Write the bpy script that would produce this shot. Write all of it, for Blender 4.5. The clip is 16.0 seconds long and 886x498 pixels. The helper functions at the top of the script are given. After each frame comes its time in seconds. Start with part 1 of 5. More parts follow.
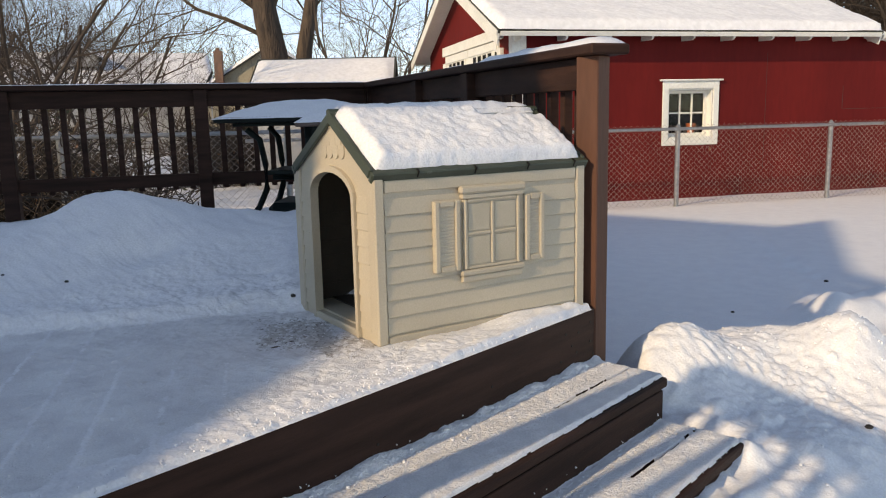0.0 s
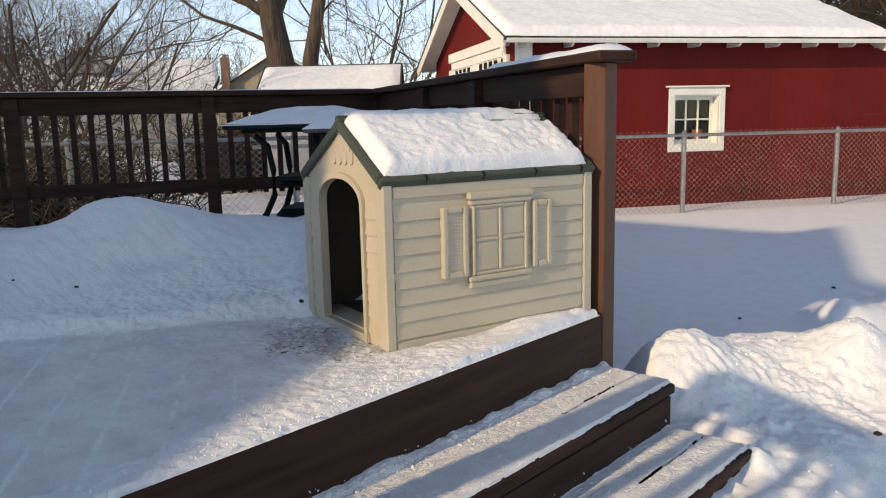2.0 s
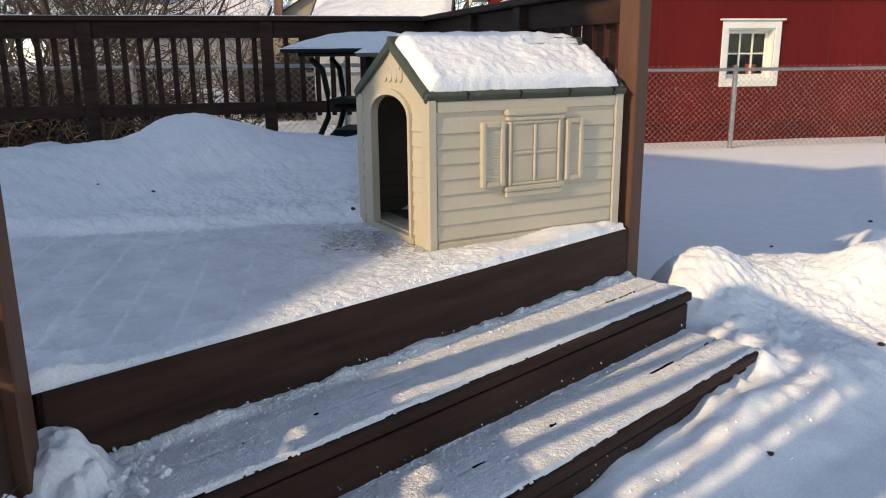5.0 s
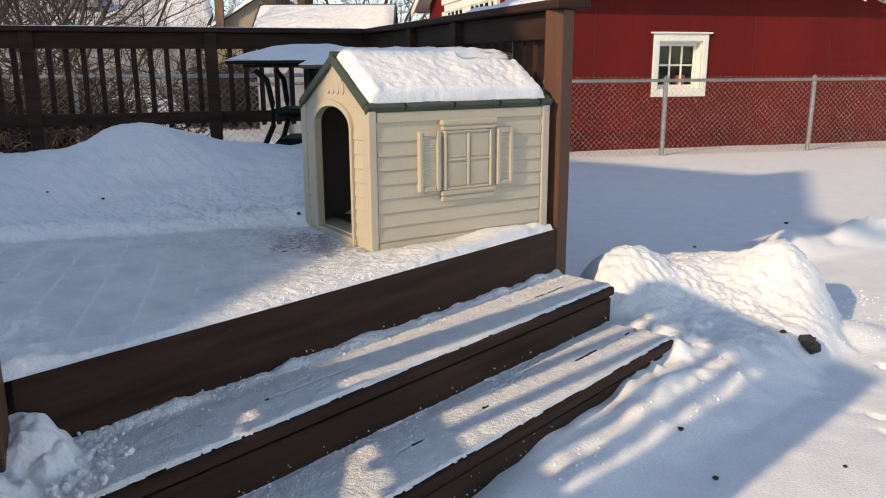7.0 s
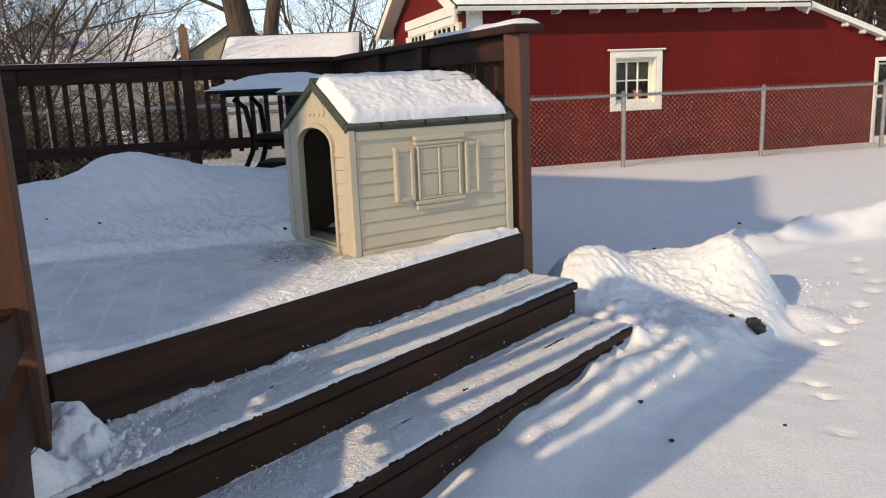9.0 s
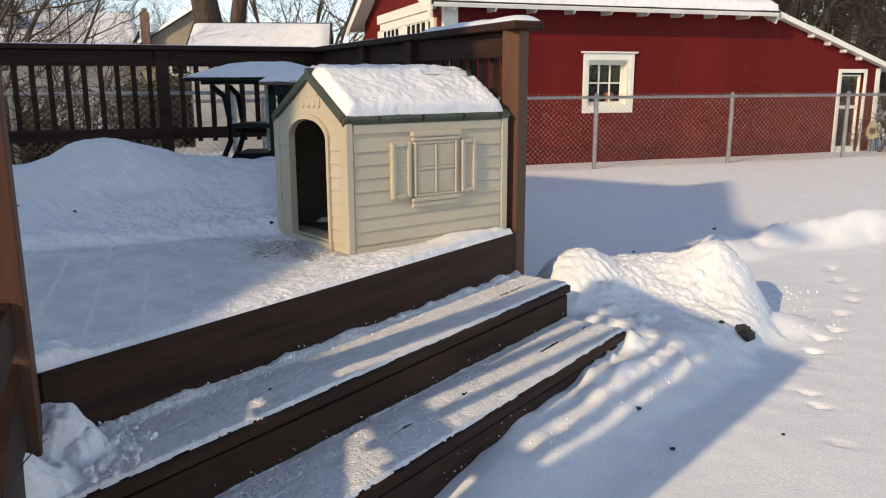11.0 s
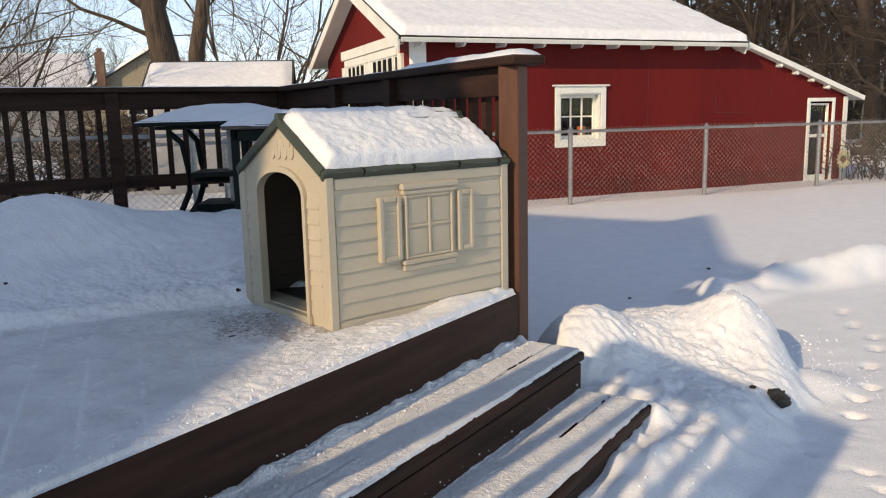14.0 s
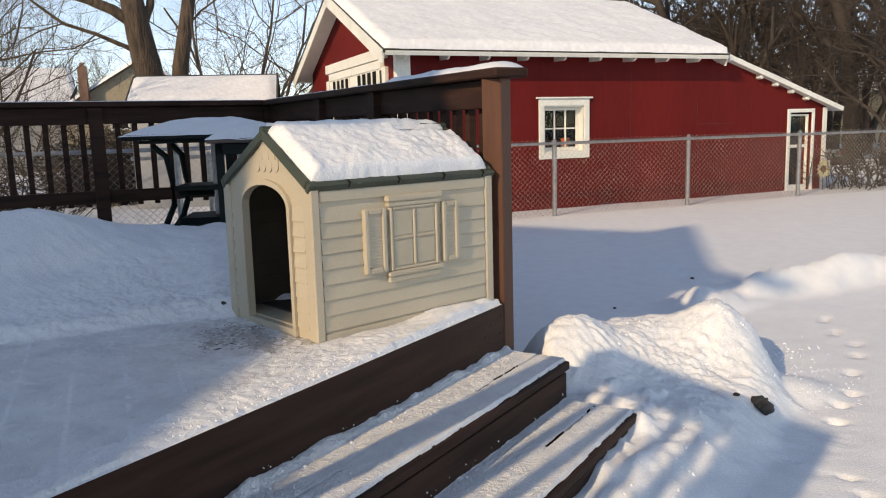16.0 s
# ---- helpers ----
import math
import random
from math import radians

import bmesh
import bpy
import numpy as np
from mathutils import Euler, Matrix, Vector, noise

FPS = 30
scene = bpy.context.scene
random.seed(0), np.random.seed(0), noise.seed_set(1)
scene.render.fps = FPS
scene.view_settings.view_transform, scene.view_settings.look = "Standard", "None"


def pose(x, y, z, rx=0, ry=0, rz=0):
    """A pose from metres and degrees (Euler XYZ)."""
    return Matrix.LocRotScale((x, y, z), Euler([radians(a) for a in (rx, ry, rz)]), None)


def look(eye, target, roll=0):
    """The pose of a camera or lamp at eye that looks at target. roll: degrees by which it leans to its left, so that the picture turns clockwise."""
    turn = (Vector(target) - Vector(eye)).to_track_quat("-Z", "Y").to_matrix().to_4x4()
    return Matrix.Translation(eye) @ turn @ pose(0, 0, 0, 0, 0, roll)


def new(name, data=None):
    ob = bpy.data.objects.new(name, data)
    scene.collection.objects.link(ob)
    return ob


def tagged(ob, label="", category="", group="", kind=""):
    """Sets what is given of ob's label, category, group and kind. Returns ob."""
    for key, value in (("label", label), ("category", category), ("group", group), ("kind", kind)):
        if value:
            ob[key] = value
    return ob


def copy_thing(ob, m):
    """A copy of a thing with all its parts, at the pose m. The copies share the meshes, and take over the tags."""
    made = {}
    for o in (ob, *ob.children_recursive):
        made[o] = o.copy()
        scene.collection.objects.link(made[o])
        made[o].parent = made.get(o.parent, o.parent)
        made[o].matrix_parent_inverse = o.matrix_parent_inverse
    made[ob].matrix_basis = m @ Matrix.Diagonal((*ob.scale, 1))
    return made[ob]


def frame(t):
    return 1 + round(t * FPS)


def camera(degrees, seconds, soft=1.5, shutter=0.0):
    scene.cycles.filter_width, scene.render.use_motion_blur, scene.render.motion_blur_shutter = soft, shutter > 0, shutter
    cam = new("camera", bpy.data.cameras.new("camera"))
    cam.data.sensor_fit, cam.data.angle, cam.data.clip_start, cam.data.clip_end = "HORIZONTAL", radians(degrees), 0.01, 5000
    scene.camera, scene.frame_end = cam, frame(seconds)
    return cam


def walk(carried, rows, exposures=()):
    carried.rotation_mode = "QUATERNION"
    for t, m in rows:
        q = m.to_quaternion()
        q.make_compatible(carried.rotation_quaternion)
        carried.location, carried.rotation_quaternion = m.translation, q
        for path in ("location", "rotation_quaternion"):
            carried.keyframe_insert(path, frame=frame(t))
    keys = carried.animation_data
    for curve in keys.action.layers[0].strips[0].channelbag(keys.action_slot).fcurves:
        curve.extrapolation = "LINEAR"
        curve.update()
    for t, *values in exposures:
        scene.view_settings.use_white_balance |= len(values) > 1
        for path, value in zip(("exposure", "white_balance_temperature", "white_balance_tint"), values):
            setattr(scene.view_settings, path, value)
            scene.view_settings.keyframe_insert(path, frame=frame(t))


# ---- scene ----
cam = camera(59.7, 16.0, soft=1.1)

PATH = [
    (0, (1.396, -2.388, 0.685), (0.081, -0.92, 0.347), -1.3),
    (0.5, (1.397, -2.391, 0.683), (0.077, -0.925, 0.351), -1.3),
    (1, (1.396, -2.393, 0.682), (0.072, -0.929, 0.354), -1.4),
    (1.5, (1.392, -2.391, 0.686), (0.068, -0.929, 0.358), -1.2),
    (2, (1.396, -2.401, 0.686), (0.069, -0.94, 0.364), -1.3),
    (2.5, (1.415, -2.399, 0.672), (0.111, -0.924, 0.32), -1.5),
    (3, (1.478, -2.385, 0.678), (0.248, -0.854, 0.3), -2.7),
    (3.5, (1.588, -2.388, 0.656), (0.293, -0.923, 0.236), -1.8),
    (4, (1.604, -2.436, 0.643), (0.212, -1.083, 0.16), -0.7),
    (4.2, (1.581, -2.478, 0.644), (0.179, -1.136, 0.157), 0.2),
    (6.3, (1.759, -2.677, 0.645), (0.386, -1.311, 0.148), -2.2),
    (6.5, (1.783, -2.699, 0.648), (0.417, -1.332, 0.134), -1.6),
    (7, (1.763, -2.709, 0.663), (0.466, -1.258, 0.201), -0.2),
    (7.5, (1.741, -2.797, 0.684), (0.494, -1.281, 0.303), -1.5),
    (8, (1.779, -2.847, 0.676), (0.586, -1.282, 0.317), -3.6),
    (8.5, (1.905, -2.897, 0.659), (0.681, -1.357, 0.298), -3.4),
    (8.7, (1.945, -2.916, 0.654), (0.688, -1.414, 0.248), -2.5),
    (10.8, (1.813, -3.044, 0.661), (0.65, -1.466, 0.266), -0.2),
    (11, (1.779, -2.975, 0.653), (0.615, -1.403, 0.235), -0.2),
    (11.5, (1.726, -2.823, 0.65), (0.522, -1.278, 0.251), 0.5),
    (12, (1.583, -2.735, 0.651), (0.308, -1.265, 0.19), 0.1),
    (12.5, (1.444, -2.694, 0.671), (0.249, -1.152, 0.227), -1.9),
    (13, (1.432, -2.667, 0.683), (0.264, -1.096, 0.273), -1.8),
    (13.5, (1.422, -2.663, 0.686), (0.299, -1.05, 0.317), -1.3),
    (14, (1.425, -2.68, 0.69), (0.327, -1.042, 0.354), -1.3),
    (14.5, (1.432, -2.688, 0.689), (0.335, -1.048, 0.361), -1.6),
    (15, (1.437, -2.687, 0.689), (0.344, -1.044, 0.362), -1.8),
    (15.5, (1.436, -2.686, 0.689), (0.354, -1.035, 0.367), -1.8),
    (16, (1.436, -2.692, 0.688), (0.367, -1.03, 0.383), -1.6),
]
walk(cam, [(t, look(eye, target, roll)) for t, eye, target, roll in PATH], exposures=((0.0, 0.53, 11250, 12.5), (2.5, 0.53, 11250, 12.5), (3.5, 0.50, 11250, 12.5), (4.0, 0.60, 11250, 12.5), (6.5, 0.74, 11250, 12.5), (8.0, 0.58, 11250, 12.5), (11.5, 0.60, 11250, 12.5), (12.5, 0.65, 11250, 12.5), (14.0, 0.54, 11250, 12.5), (16.0, 0.51, 11250, 12.5)))

# ---- world, sun, exposure ----
SUN_AZ, SUN_EL = 85.0, 25.0          # the way the light travels in plan, and the sun's height
world = bpy.data.worlds.new("winter_sky")
scene.world = world
world.use_nodes = True
wn = world.node_tree
wn.nodes.clear()
sky = wn.nodes.new("ShaderNodeTexSky")
sky.sky_type, sky.sun_disc = "NISHITA", False
sky.sun_elevation, sky.sun_rotation = radians(SUN_EL), radians(270.0 - SUN_AZ)
sky.air_density, sky.dust_density, sky.ozone_density, sky.altitude = 0.62, 0.0, 2.0, 1800.0
bg = wn.nodes.new("ShaderNodeBackground")
bg.inputs["Strength"].default_value = 0.235
out = wn.nodes.new("ShaderNodeOutputWorld")
wn.links.new(sky.outputs[0], bg.inputs["Color"])
wn.links.new(bg.outputs[0], out.inputs["Surface"])
sun = new("sun", bpy.data.lights.new("sun", "SUN"))
sun.data.energy, sun.data.angle, sun.data.color = 2.15, radians(0.9), (1.0, 0.95, 0.87)
az, el = radians(SUN_AZ), radians(SUN_EL)
sun.matrix_world = look((0, 0, 20), (20 * math.cos(az) * math.cos(el), 20 * math.sin(az) * math.cos(el), 20 - 20 * math.sin(el)))

# ---- materials ----
MATS = {}


def mat(name, c1, c2=None, rough=0.6, metal=0.0, scale=8.0, fine=60.0, bump=0.3, dist=0.004, stretch=(1, 1, 1), spec=0.5, island=0.0, wear=None, wear_at=0.62):
    """A surface with two scales of colour and relief, at real-world size. wear: a third colour that shows in patches."""
    m = bpy.data.materials.new(name)
    m.use_nodes = True
    nt = m.node_tree
    b = nt.nodes["Principled BSDF"]
    N, K = nt.nodes.new, nt.links.new
    geo = N("ShaderNodeNewGeometry")
    mp = N("ShaderNodeMapping")
    mp.inputs["Scale"].default_value = stretch
    K(geo.outputs["Position"], mp.inputs["Vector"])
    n1, n2 = N("ShaderNodeTexNoise"), N("ShaderNodeTexNoise")
    for n, s in ((n1, scale), (n2, fine)):
        n.inputs["Scale"].default_value, n.inputs["Detail"].default_value = s, 4
        K(mp.outputs[0], n.inputs["Vector"])
    c2 = c2 or tuple(min(1, v * 0.8) for v in c1)
    mix = N("ShaderNodeMix")
    mix.data_type = "RGBA"
    mix.inputs["A"].default_value, mix.inputs["B"].default_value = (*c1, 1), (*c2, 1)
    ramp = N("ShaderNodeMapRange")
    ramp.inputs["From Min"].default_value, ramp.inputs["From Max"].default_value = 0.35, 0.68
    K(n1.outputs["Fac"], ramp.inputs["Value"])
    K(ramp.outputs[0], mix.inputs["Factor"])
    hue = N("ShaderNodeHueSaturation")
    K(mix.outputs["Result"], hue.inputs["Color"])
    val = N("ShaderNodeMapRange")
    val.inputs["To Min"].default_value, val.inputs["To Max"].default_value = 0.82, 1.18
    K(n2.outputs["Fac"], val.inputs["Value"])
    if island:
        ob = N("ShaderNodeObjectInfo")
        add = N("ShaderNodeMath")
        add.operation = "MULTIPLY_ADD"
        add.inputs[1].default_value, add.inputs[2].default_value = island, -island / 2
        K(ob.outputs["Random"], add.inputs[0])
        s = N("ShaderNodeMath")
        K(add.outputs[0], s.inputs[0])
        K(val.outputs[0], s.inputs[1])
        K(s.outputs[0], hue.inputs["Value"])
    else:
        K(val.outputs[0], hue.inputs["Value"])
    last = hue.outputs[0]
    if wear:
        w = N("ShaderNodeMix")
        w.data_type = "RGBA"
        w.inputs["B"].default_value = (*wear, 1)
        n3 = N("ShaderNodeTexNoise")
        n3.inputs["Scale"].default_value, n3.inputs["Detail"].default_value = scale * 2.3, 8
        K(mp.outputs[0], n3.inputs["Vector"])
        r3 = N("ShaderNodeMapRange")
        r3.inputs["From Min"].default_value, r3.inputs["From Max"].default_value = wear_at, wear_at + 0.06
        K(n3.outputs["Fac"], r3.inputs["Value"])
        K(r3.outputs[0], w.inputs["Factor"])
        K(last, w.inputs["A"])
        last = w.outputs["Result"]
    K(last, b.inputs["Base Color"])
    b.inputs["Roughness"].default_value, b.inputs["Metallic"].default_value = rough, metal
    b.inputs["Specular IOR Level"].default_value = spec
    if bump:
        bp = N("ShaderNodeBump")
        bp.inputs["Strength"].default_value, bp.inputs["Distance"].default_value = bump, dist
        sm = N("ShaderNodeMath")
        K(n1.outputs["Fac"], sm.inputs[0])
        K(n2.outputs["Fac"], sm.inputs[1])
        K(sm.outputs[0], bp.inputs["Height"])
        K(bp.outputs[0], b.inputs["Normal"])
    MATS[name] = m
    return m


SNOW = mat("snow", (0.84, 0.85, 0.88), (0.79, 0.80, 0.84), 0.55, scale=9, fine=120, bump=0.30, dist=0.009, spec=0.3)
SNOW_THIN = mat("trodden_snow", (0.82, 0.83, 0.85), (0.68, 0.68, 0.71), 0.55, scale=7, fine=230, bump=0.9, dist=0.0045, spec=0.3, wear=(0.66, 0.65, 0.65), wear_at=0.66)
SLUSH = mat("dirty_slush", (0.60, 0.59, 0.59), (0.42, 0.40, 0.395), 0.5, scale=38, fine=190, bump=0.8, dist=0.005, wear=(0.22, 0.195, 0.185), wear_at=0.58)
SNOW_TREAD = mat("powder_on_tread", (0.85, 0.85, 0.87), (0.76, 0.76, 0.78), 0.55, scale=16, fine=190, bump=1.0, dist=0.006, spec=0.3, wear=(0.66, 0.645, 0.64), wear_at=0.70)
SNOW_FAR = mat("snow_on_roofs", (0.86, 0.86, 0.88), (0.80, 0.80, 0.83), 0.6, scale=1.4, fine=14, bump=0.3, dist=0.03, spec=0.2)
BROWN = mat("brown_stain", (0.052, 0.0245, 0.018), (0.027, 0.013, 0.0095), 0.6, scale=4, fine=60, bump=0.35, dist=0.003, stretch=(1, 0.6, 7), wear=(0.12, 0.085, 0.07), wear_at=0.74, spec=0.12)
# lit copy of the brown stain: some fading, plus sunlight put into the colour
FADED_LIT = mat("faded_brown_stain_lit", (0.125, 0.055, 0.037), (0.085, 0.037, 0.025), 0.6, scale=6, fine=70, bump=0.35, dist=0.003, stretch=(1, 1, 0.2), wear=(0.05, 0.024, 0.017), wear_at=0.66, spec=0.2)
PLANK = mat("deck_plank_stain", (0.085, 0.055, 0.042), (0.045, 0.030, 0.025), 0.6, scale=9, fine=90, bump=0.5, dist=0.003, island=0.3)
TAN = mat("tan_plastic", (0.50, 0.428, 0.328), (0.465, 0.395, 0.30), 0.42, scale=5, fine=220, bump=0.12, dist=0.001)
TAN_IN = mat("tan_plastic_panel", (0.49, 0.42, 0.32), (0.455, 0.388, 0.29), 0.5, scale=14, fine=260, bump=0.15, dist=0.001)
GREEN = mat("green_plastic", (0.050, 0.062, 0.042), (0.034, 0.044, 0.030), 0.45, scale=8, fine=180, bump=0.2, dist=0.001, wear=(0.10, 0.125, 0.105), wear_at=0.70)
RED = mat("barn_red_paint", (0.155, 0.012, 0.011), (0.108, 0.008, 0.008), 0.75, spec=0.15, scale=0.8, fine=16, bump=0.25, dist=0.004, stretch=(1, 1, 0.25))
WHITE = mat("white_paint", (0.78, 0.77, 0.72), (0.70, 0.69, 0.64), 0.5, scale=3, fine=40, bump=0.2, dist=0.002)
GALV = mat("galvanised_steel", (0.40, 0.41, 0.42), (0.28, 0.29, 0.30), 0.42, 0.85, scale=20, fine=90, bump=0.1, dist=0.001)
WIRE = mat("fence_wire", (0.34, 0.31, 0.30), (0.17, 0.145, 0.14), 0.5, 0.0, scale=6, fine=80, bump=0)
# dark taupe that carries the shade inside the dog house
INSIDE_SHADE = mat("shaded_taupe_inside", (0.075, 0.060, 0.045), (0.055, 0.045, 0.035), 0.7, scale=10, fine=120, bump=0.2, dist=0.001)
# near-black colour in place of unlit rooms behind panes
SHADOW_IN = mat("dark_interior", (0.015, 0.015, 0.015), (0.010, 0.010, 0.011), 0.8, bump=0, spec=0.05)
SHINGLE = mat("dark_shingle", (0.05, 0.055, 0.05), (0.03, 0.032, 0.03), 0.85, scale=10, fine=60, bump=0.6, dist=0.006)
BARK = mat("tree_bark", (0.12, 0.082, 0.058), (0.040, 0.028, 0.022), 0.9, scale=7, fine=26, bump=1.0, dist=0.05, stretch=(1, 1, 0.25))
TWIG = mat("twig_bark", (0.080, 0.056, 0.043), (0.045, 0.032, 0.026), 0.85, scale=3, fine=20, bump=0)
TWIG_D = mat("dark_twig_bark", (0.062, 0.044, 0.034), (0.036, 0.026, 0.021), 0.85, scale=3, fine=20, bump=0)
LEAF = mat("evergreen_leaf", (0.055, 0.062, 0.025), (0.030, 0.038, 0.018), 0.5, scale=6, fine=30, bump=0)
DRYLEAF = mat("dry_leaf", (0.22, 0.10, 0.05), (0.13, 0.06, 0.03), 0.7, scale=6, fine=60, bump=0)
DARKGREEN = mat("dark_green_metal", (0.007, 0.014, 0.013), (0.005, 0.009, 0.009), 0.55, scale=10, fine=90, bump=0.15, dist=0.002, spec=0.15)
SLAT = mat("brown_table_edge", (0.10, 0.065, 0.055), (0.06, 0.04, 0.035), 0.55, scale=10, fine=90, bump=0.2, dist=0.002)
YELLOW = mat("yellow_siding", (0.33, 0.28, 0.20), (0.27, 0.23, 0.165), 0.7, scale=0.7, fine=8, bump=0.2, dist=0.01)
BRICK = mat("chimney_brick", (0.24, 0.13, 0.09), (0.15, 0.09, 0.07), 0.85, scale=3, fine=14, bump=0.5, dist=0.01)
GREYWALL = mat("grey_siding", (0.36, 0.36, 0.36), (0.28, 0.28, 0.29), 0.7, scale=0.6, fine=7, bump=0.2, dist=0.01)
STONE = mat("dark_frozen_clod", (0.035, 0.032, 0.03), (0.02, 0.02, 0.02), 0.7, scale=20, fine=90, bump=0.6, dist=0.01)
PETAL = mat("cream_metal_petal", (0.62, 0.55, 0.33), (0.5, 0.43, 0.24), 0.5, scale=20, fine=90, bump=0)
ORANGE = mat("orange_plastic", (0.55, 0.12, 0.03), (0.4, 0.08, 0.02), 0.5, bump=0)
NAIL = mat("nail_head", (0.010, 0.009, 0.008), (0.007, 0.006, 0.006), 0.5, 0.5, bump=0)
DEBRIS = mat("wet_debris", (0.03, 0.022, 0.018), (0.02, 0.015, 0.012), 0.6, bump=0)


def glass(name):
    m = bpy.data.materials.new(name)
    m.use_nodes = True
    b = m.node_tree.nodes["Principled BSDF"]
    b.inputs["Base Color"].default_value = (0.9, 0.93, 0.93, 1)
    b.inputs["Roughness"].default_value, b.inputs["Transmission Weight"].default_value, b.inputs["IOR"].default_value = 0.03, 1.0, 1.25
    return m


GLASS = glass("window_glass")


# ---- helpers for meshes ----
def part(name, bm, material, parent=None, label="", smooth=False):
    """Links a bmesh as one mesh object under a thing or a part."""
    me = bpy.data.meshes.new(name)
    bm.to_mesh(me)
    bm.free()
    me.materials.append(material)
    if smooth:
        me.polygons.foreach_set("use_smooth", [True] * len(me.polygons))
    ob = new(name, me)
    if parent:
        ob.parent = parent
    if label:
        ob["label"] = label
    return ob


def pmesh(name, verts, faces, material, parent=None, label="", smooth=False):
    me = bpy.data.meshes.new(name)
    me.from_pydata(verts, [], faces)
    me.materials.append(material)
    if smooth:
        me.polygons.foreach_set("use_smooth", [True] * len(me.polygons))
    ob = new(name, me)
    if parent:
        ob.parent = parent
    if label:
        ob["label"] = label
    return ob


def share(name, ob, parent, m):
    """Another piece on the same mesh."""
    o = new(name, ob.data)
    o.parent = parent
    o.matrix_basis = m
    return o


def thing(name, m, label="", category="", group="", kind=""):
    e = new(name)
    e.empty_display_size = 0.1
    e.matrix_world = m
    return tagged(e, label, category, group, kind)


def box(x0, y0, z0, x1, y1, z1, bevel=0.0, bm=None):
    bm = bm or bmesh.new()
    r = bmesh.ops.create_cube(bm, size=1.0, matrix=Matrix.LocRotScale(((x0 + x1) / 2, (y0 + y1) / 2, (z0 + z1) / 2), None, (abs(x1 - x0), abs(y1 - y0), abs(z1 - z0))))
    if bevel:
        es = {e for v in r["verts"] for e in v.link_edges}
        bmesh.ops.bevel(bm, geom=list(es), offset=bevel, segments=1, affect="EDGES")
    return bm


def rod(a, b, r0, r1=None, sides=8, bm=None):
    bm = bm or bmesh.new()
    a, b = Vector(a), Vector(b)
    q = (b - a).to_track_quat("Z", "Y").to_matrix().to_4x4()
    bmesh.ops.create_cone(bm, cap_ends=True, segments=sides, radius1=r0, radius2=r0 if r1 is None else r1, depth=(b - a).length, matrix=Matrix.Translation((a + b) / 2) @ q)
    return bm


def prism(poly, axis, a, b):
    """A flat outline, given as (p, q) pairs, made solid between a and b along x, y or z."""
    def at(p, q, s):
        return {"x": (s, p, q), "y": (p, s, q), "z": (p, q, s)}[axis]
    bm = bmesh.new()
    lo = [bm.verts.new(at(p, q, a)) for p, q in poly]
    hi = [bm.verts.new(at(p, q, b)) for p, q in poly]
    bm.faces.new(lo)
    bm.faces.new(hi[::-1])
    n = len(poly)
    for i in range(n):
        bm.faces.new((lo[i], hi[i], hi[(i + 1) % n], lo[(i + 1) % n]))
    bmesh.ops.recalc_face_normals(bm, faces=bm.faces)
    return bm


def vnoise(x, y, seed=0):
    """Smooth value noise, 0 to 1, on arrays."""
    xi, yi = np.floor(x).astype(np.int64), np.floor(y).astype(np.int64)
    fx, fy = x - xi, y - yi
    fx, fy = fx * fx * (3 - 2 * fx), fy * fy * (3 - 2 * fy)

    def h(i, j):
        n = (i * 374761393 + j * 668265263 + seed * 974711) & 0x7FFFFFFF
        n = ((n ^ (n >> 13)) * 1274126177) & 0x7FFFFFFF
        return ((n ^ (n >> 16)) & 0xFFFF) / 65535.0
    return (h(xi, yi) * (1 - fx) + h(xi + 1, yi) * fx) * (1 - fy) + (h(xi, yi + 1) * (1 - fx) + h(xi + 1, yi + 1) * fx) * fy


def fbm(x, y, seed=0, octaves=4):
    s, a, t = 0.0, 1.0, 0.0
    for k in range(octaves):
        s = s + a * vnoise(x * 2 ** k + 17.3 * k, y * 2 ** k - 9.1 * k, seed + k)
        t += a
        a *= 0.5
    return s / t - 0.5


def sstep(x, a, b):
    t = np.clip((x - a) / (b - a), 0, 1)
    return t * t * (3 - 2 * t)


def sheet(name, X, Y, Z, material, parent=None, keep=None, label=""):
    """A height field; keep: which vertices stay."""
    ny, nx = X.shape
    idx = np.arange(nx * ny).reshape(ny, nx)
    q = np.stack([idx[:-1, :-1], idx[:-1, 1:], idx[1:, 1:], idx[1:, :-1]], -1).reshape(-1, 4)
    if keep is not None:
        q = q[keep.reshape(-1)[q].all(1)]
    used = np.unique(q)
    remap = np.zeros(nx * ny, np.int64)
    remap[used] = np.arange(len(used))
    co = np.stack([X, Y, Z], -1).reshape(-1, 3)[used]
    q = remap[q]
    me = bpy.data.meshes.new(name)
    me.vertices.add(len(co))
    me.vertices.foreach_set("co", co.astype(np.float32).ravel())
    me.loops.add(q.size)
    me.loops.foreach_set("vertex_index", q.ravel().astype(np.int32))
    me.polygons.add(len(q))
    me.polygons.foreach_set("loop_start", np.arange(0, q.size, 4, dtype=np.int32))
    me.update(calc_edges=True)
    me.polygons.foreach_set("use_smooth", [True] * len(q))
    me.materials.append(material)
    ob = new(name, me)
    if parent:
        ob.parent = parent
    if label:
        ob["label"] = label
    return ob


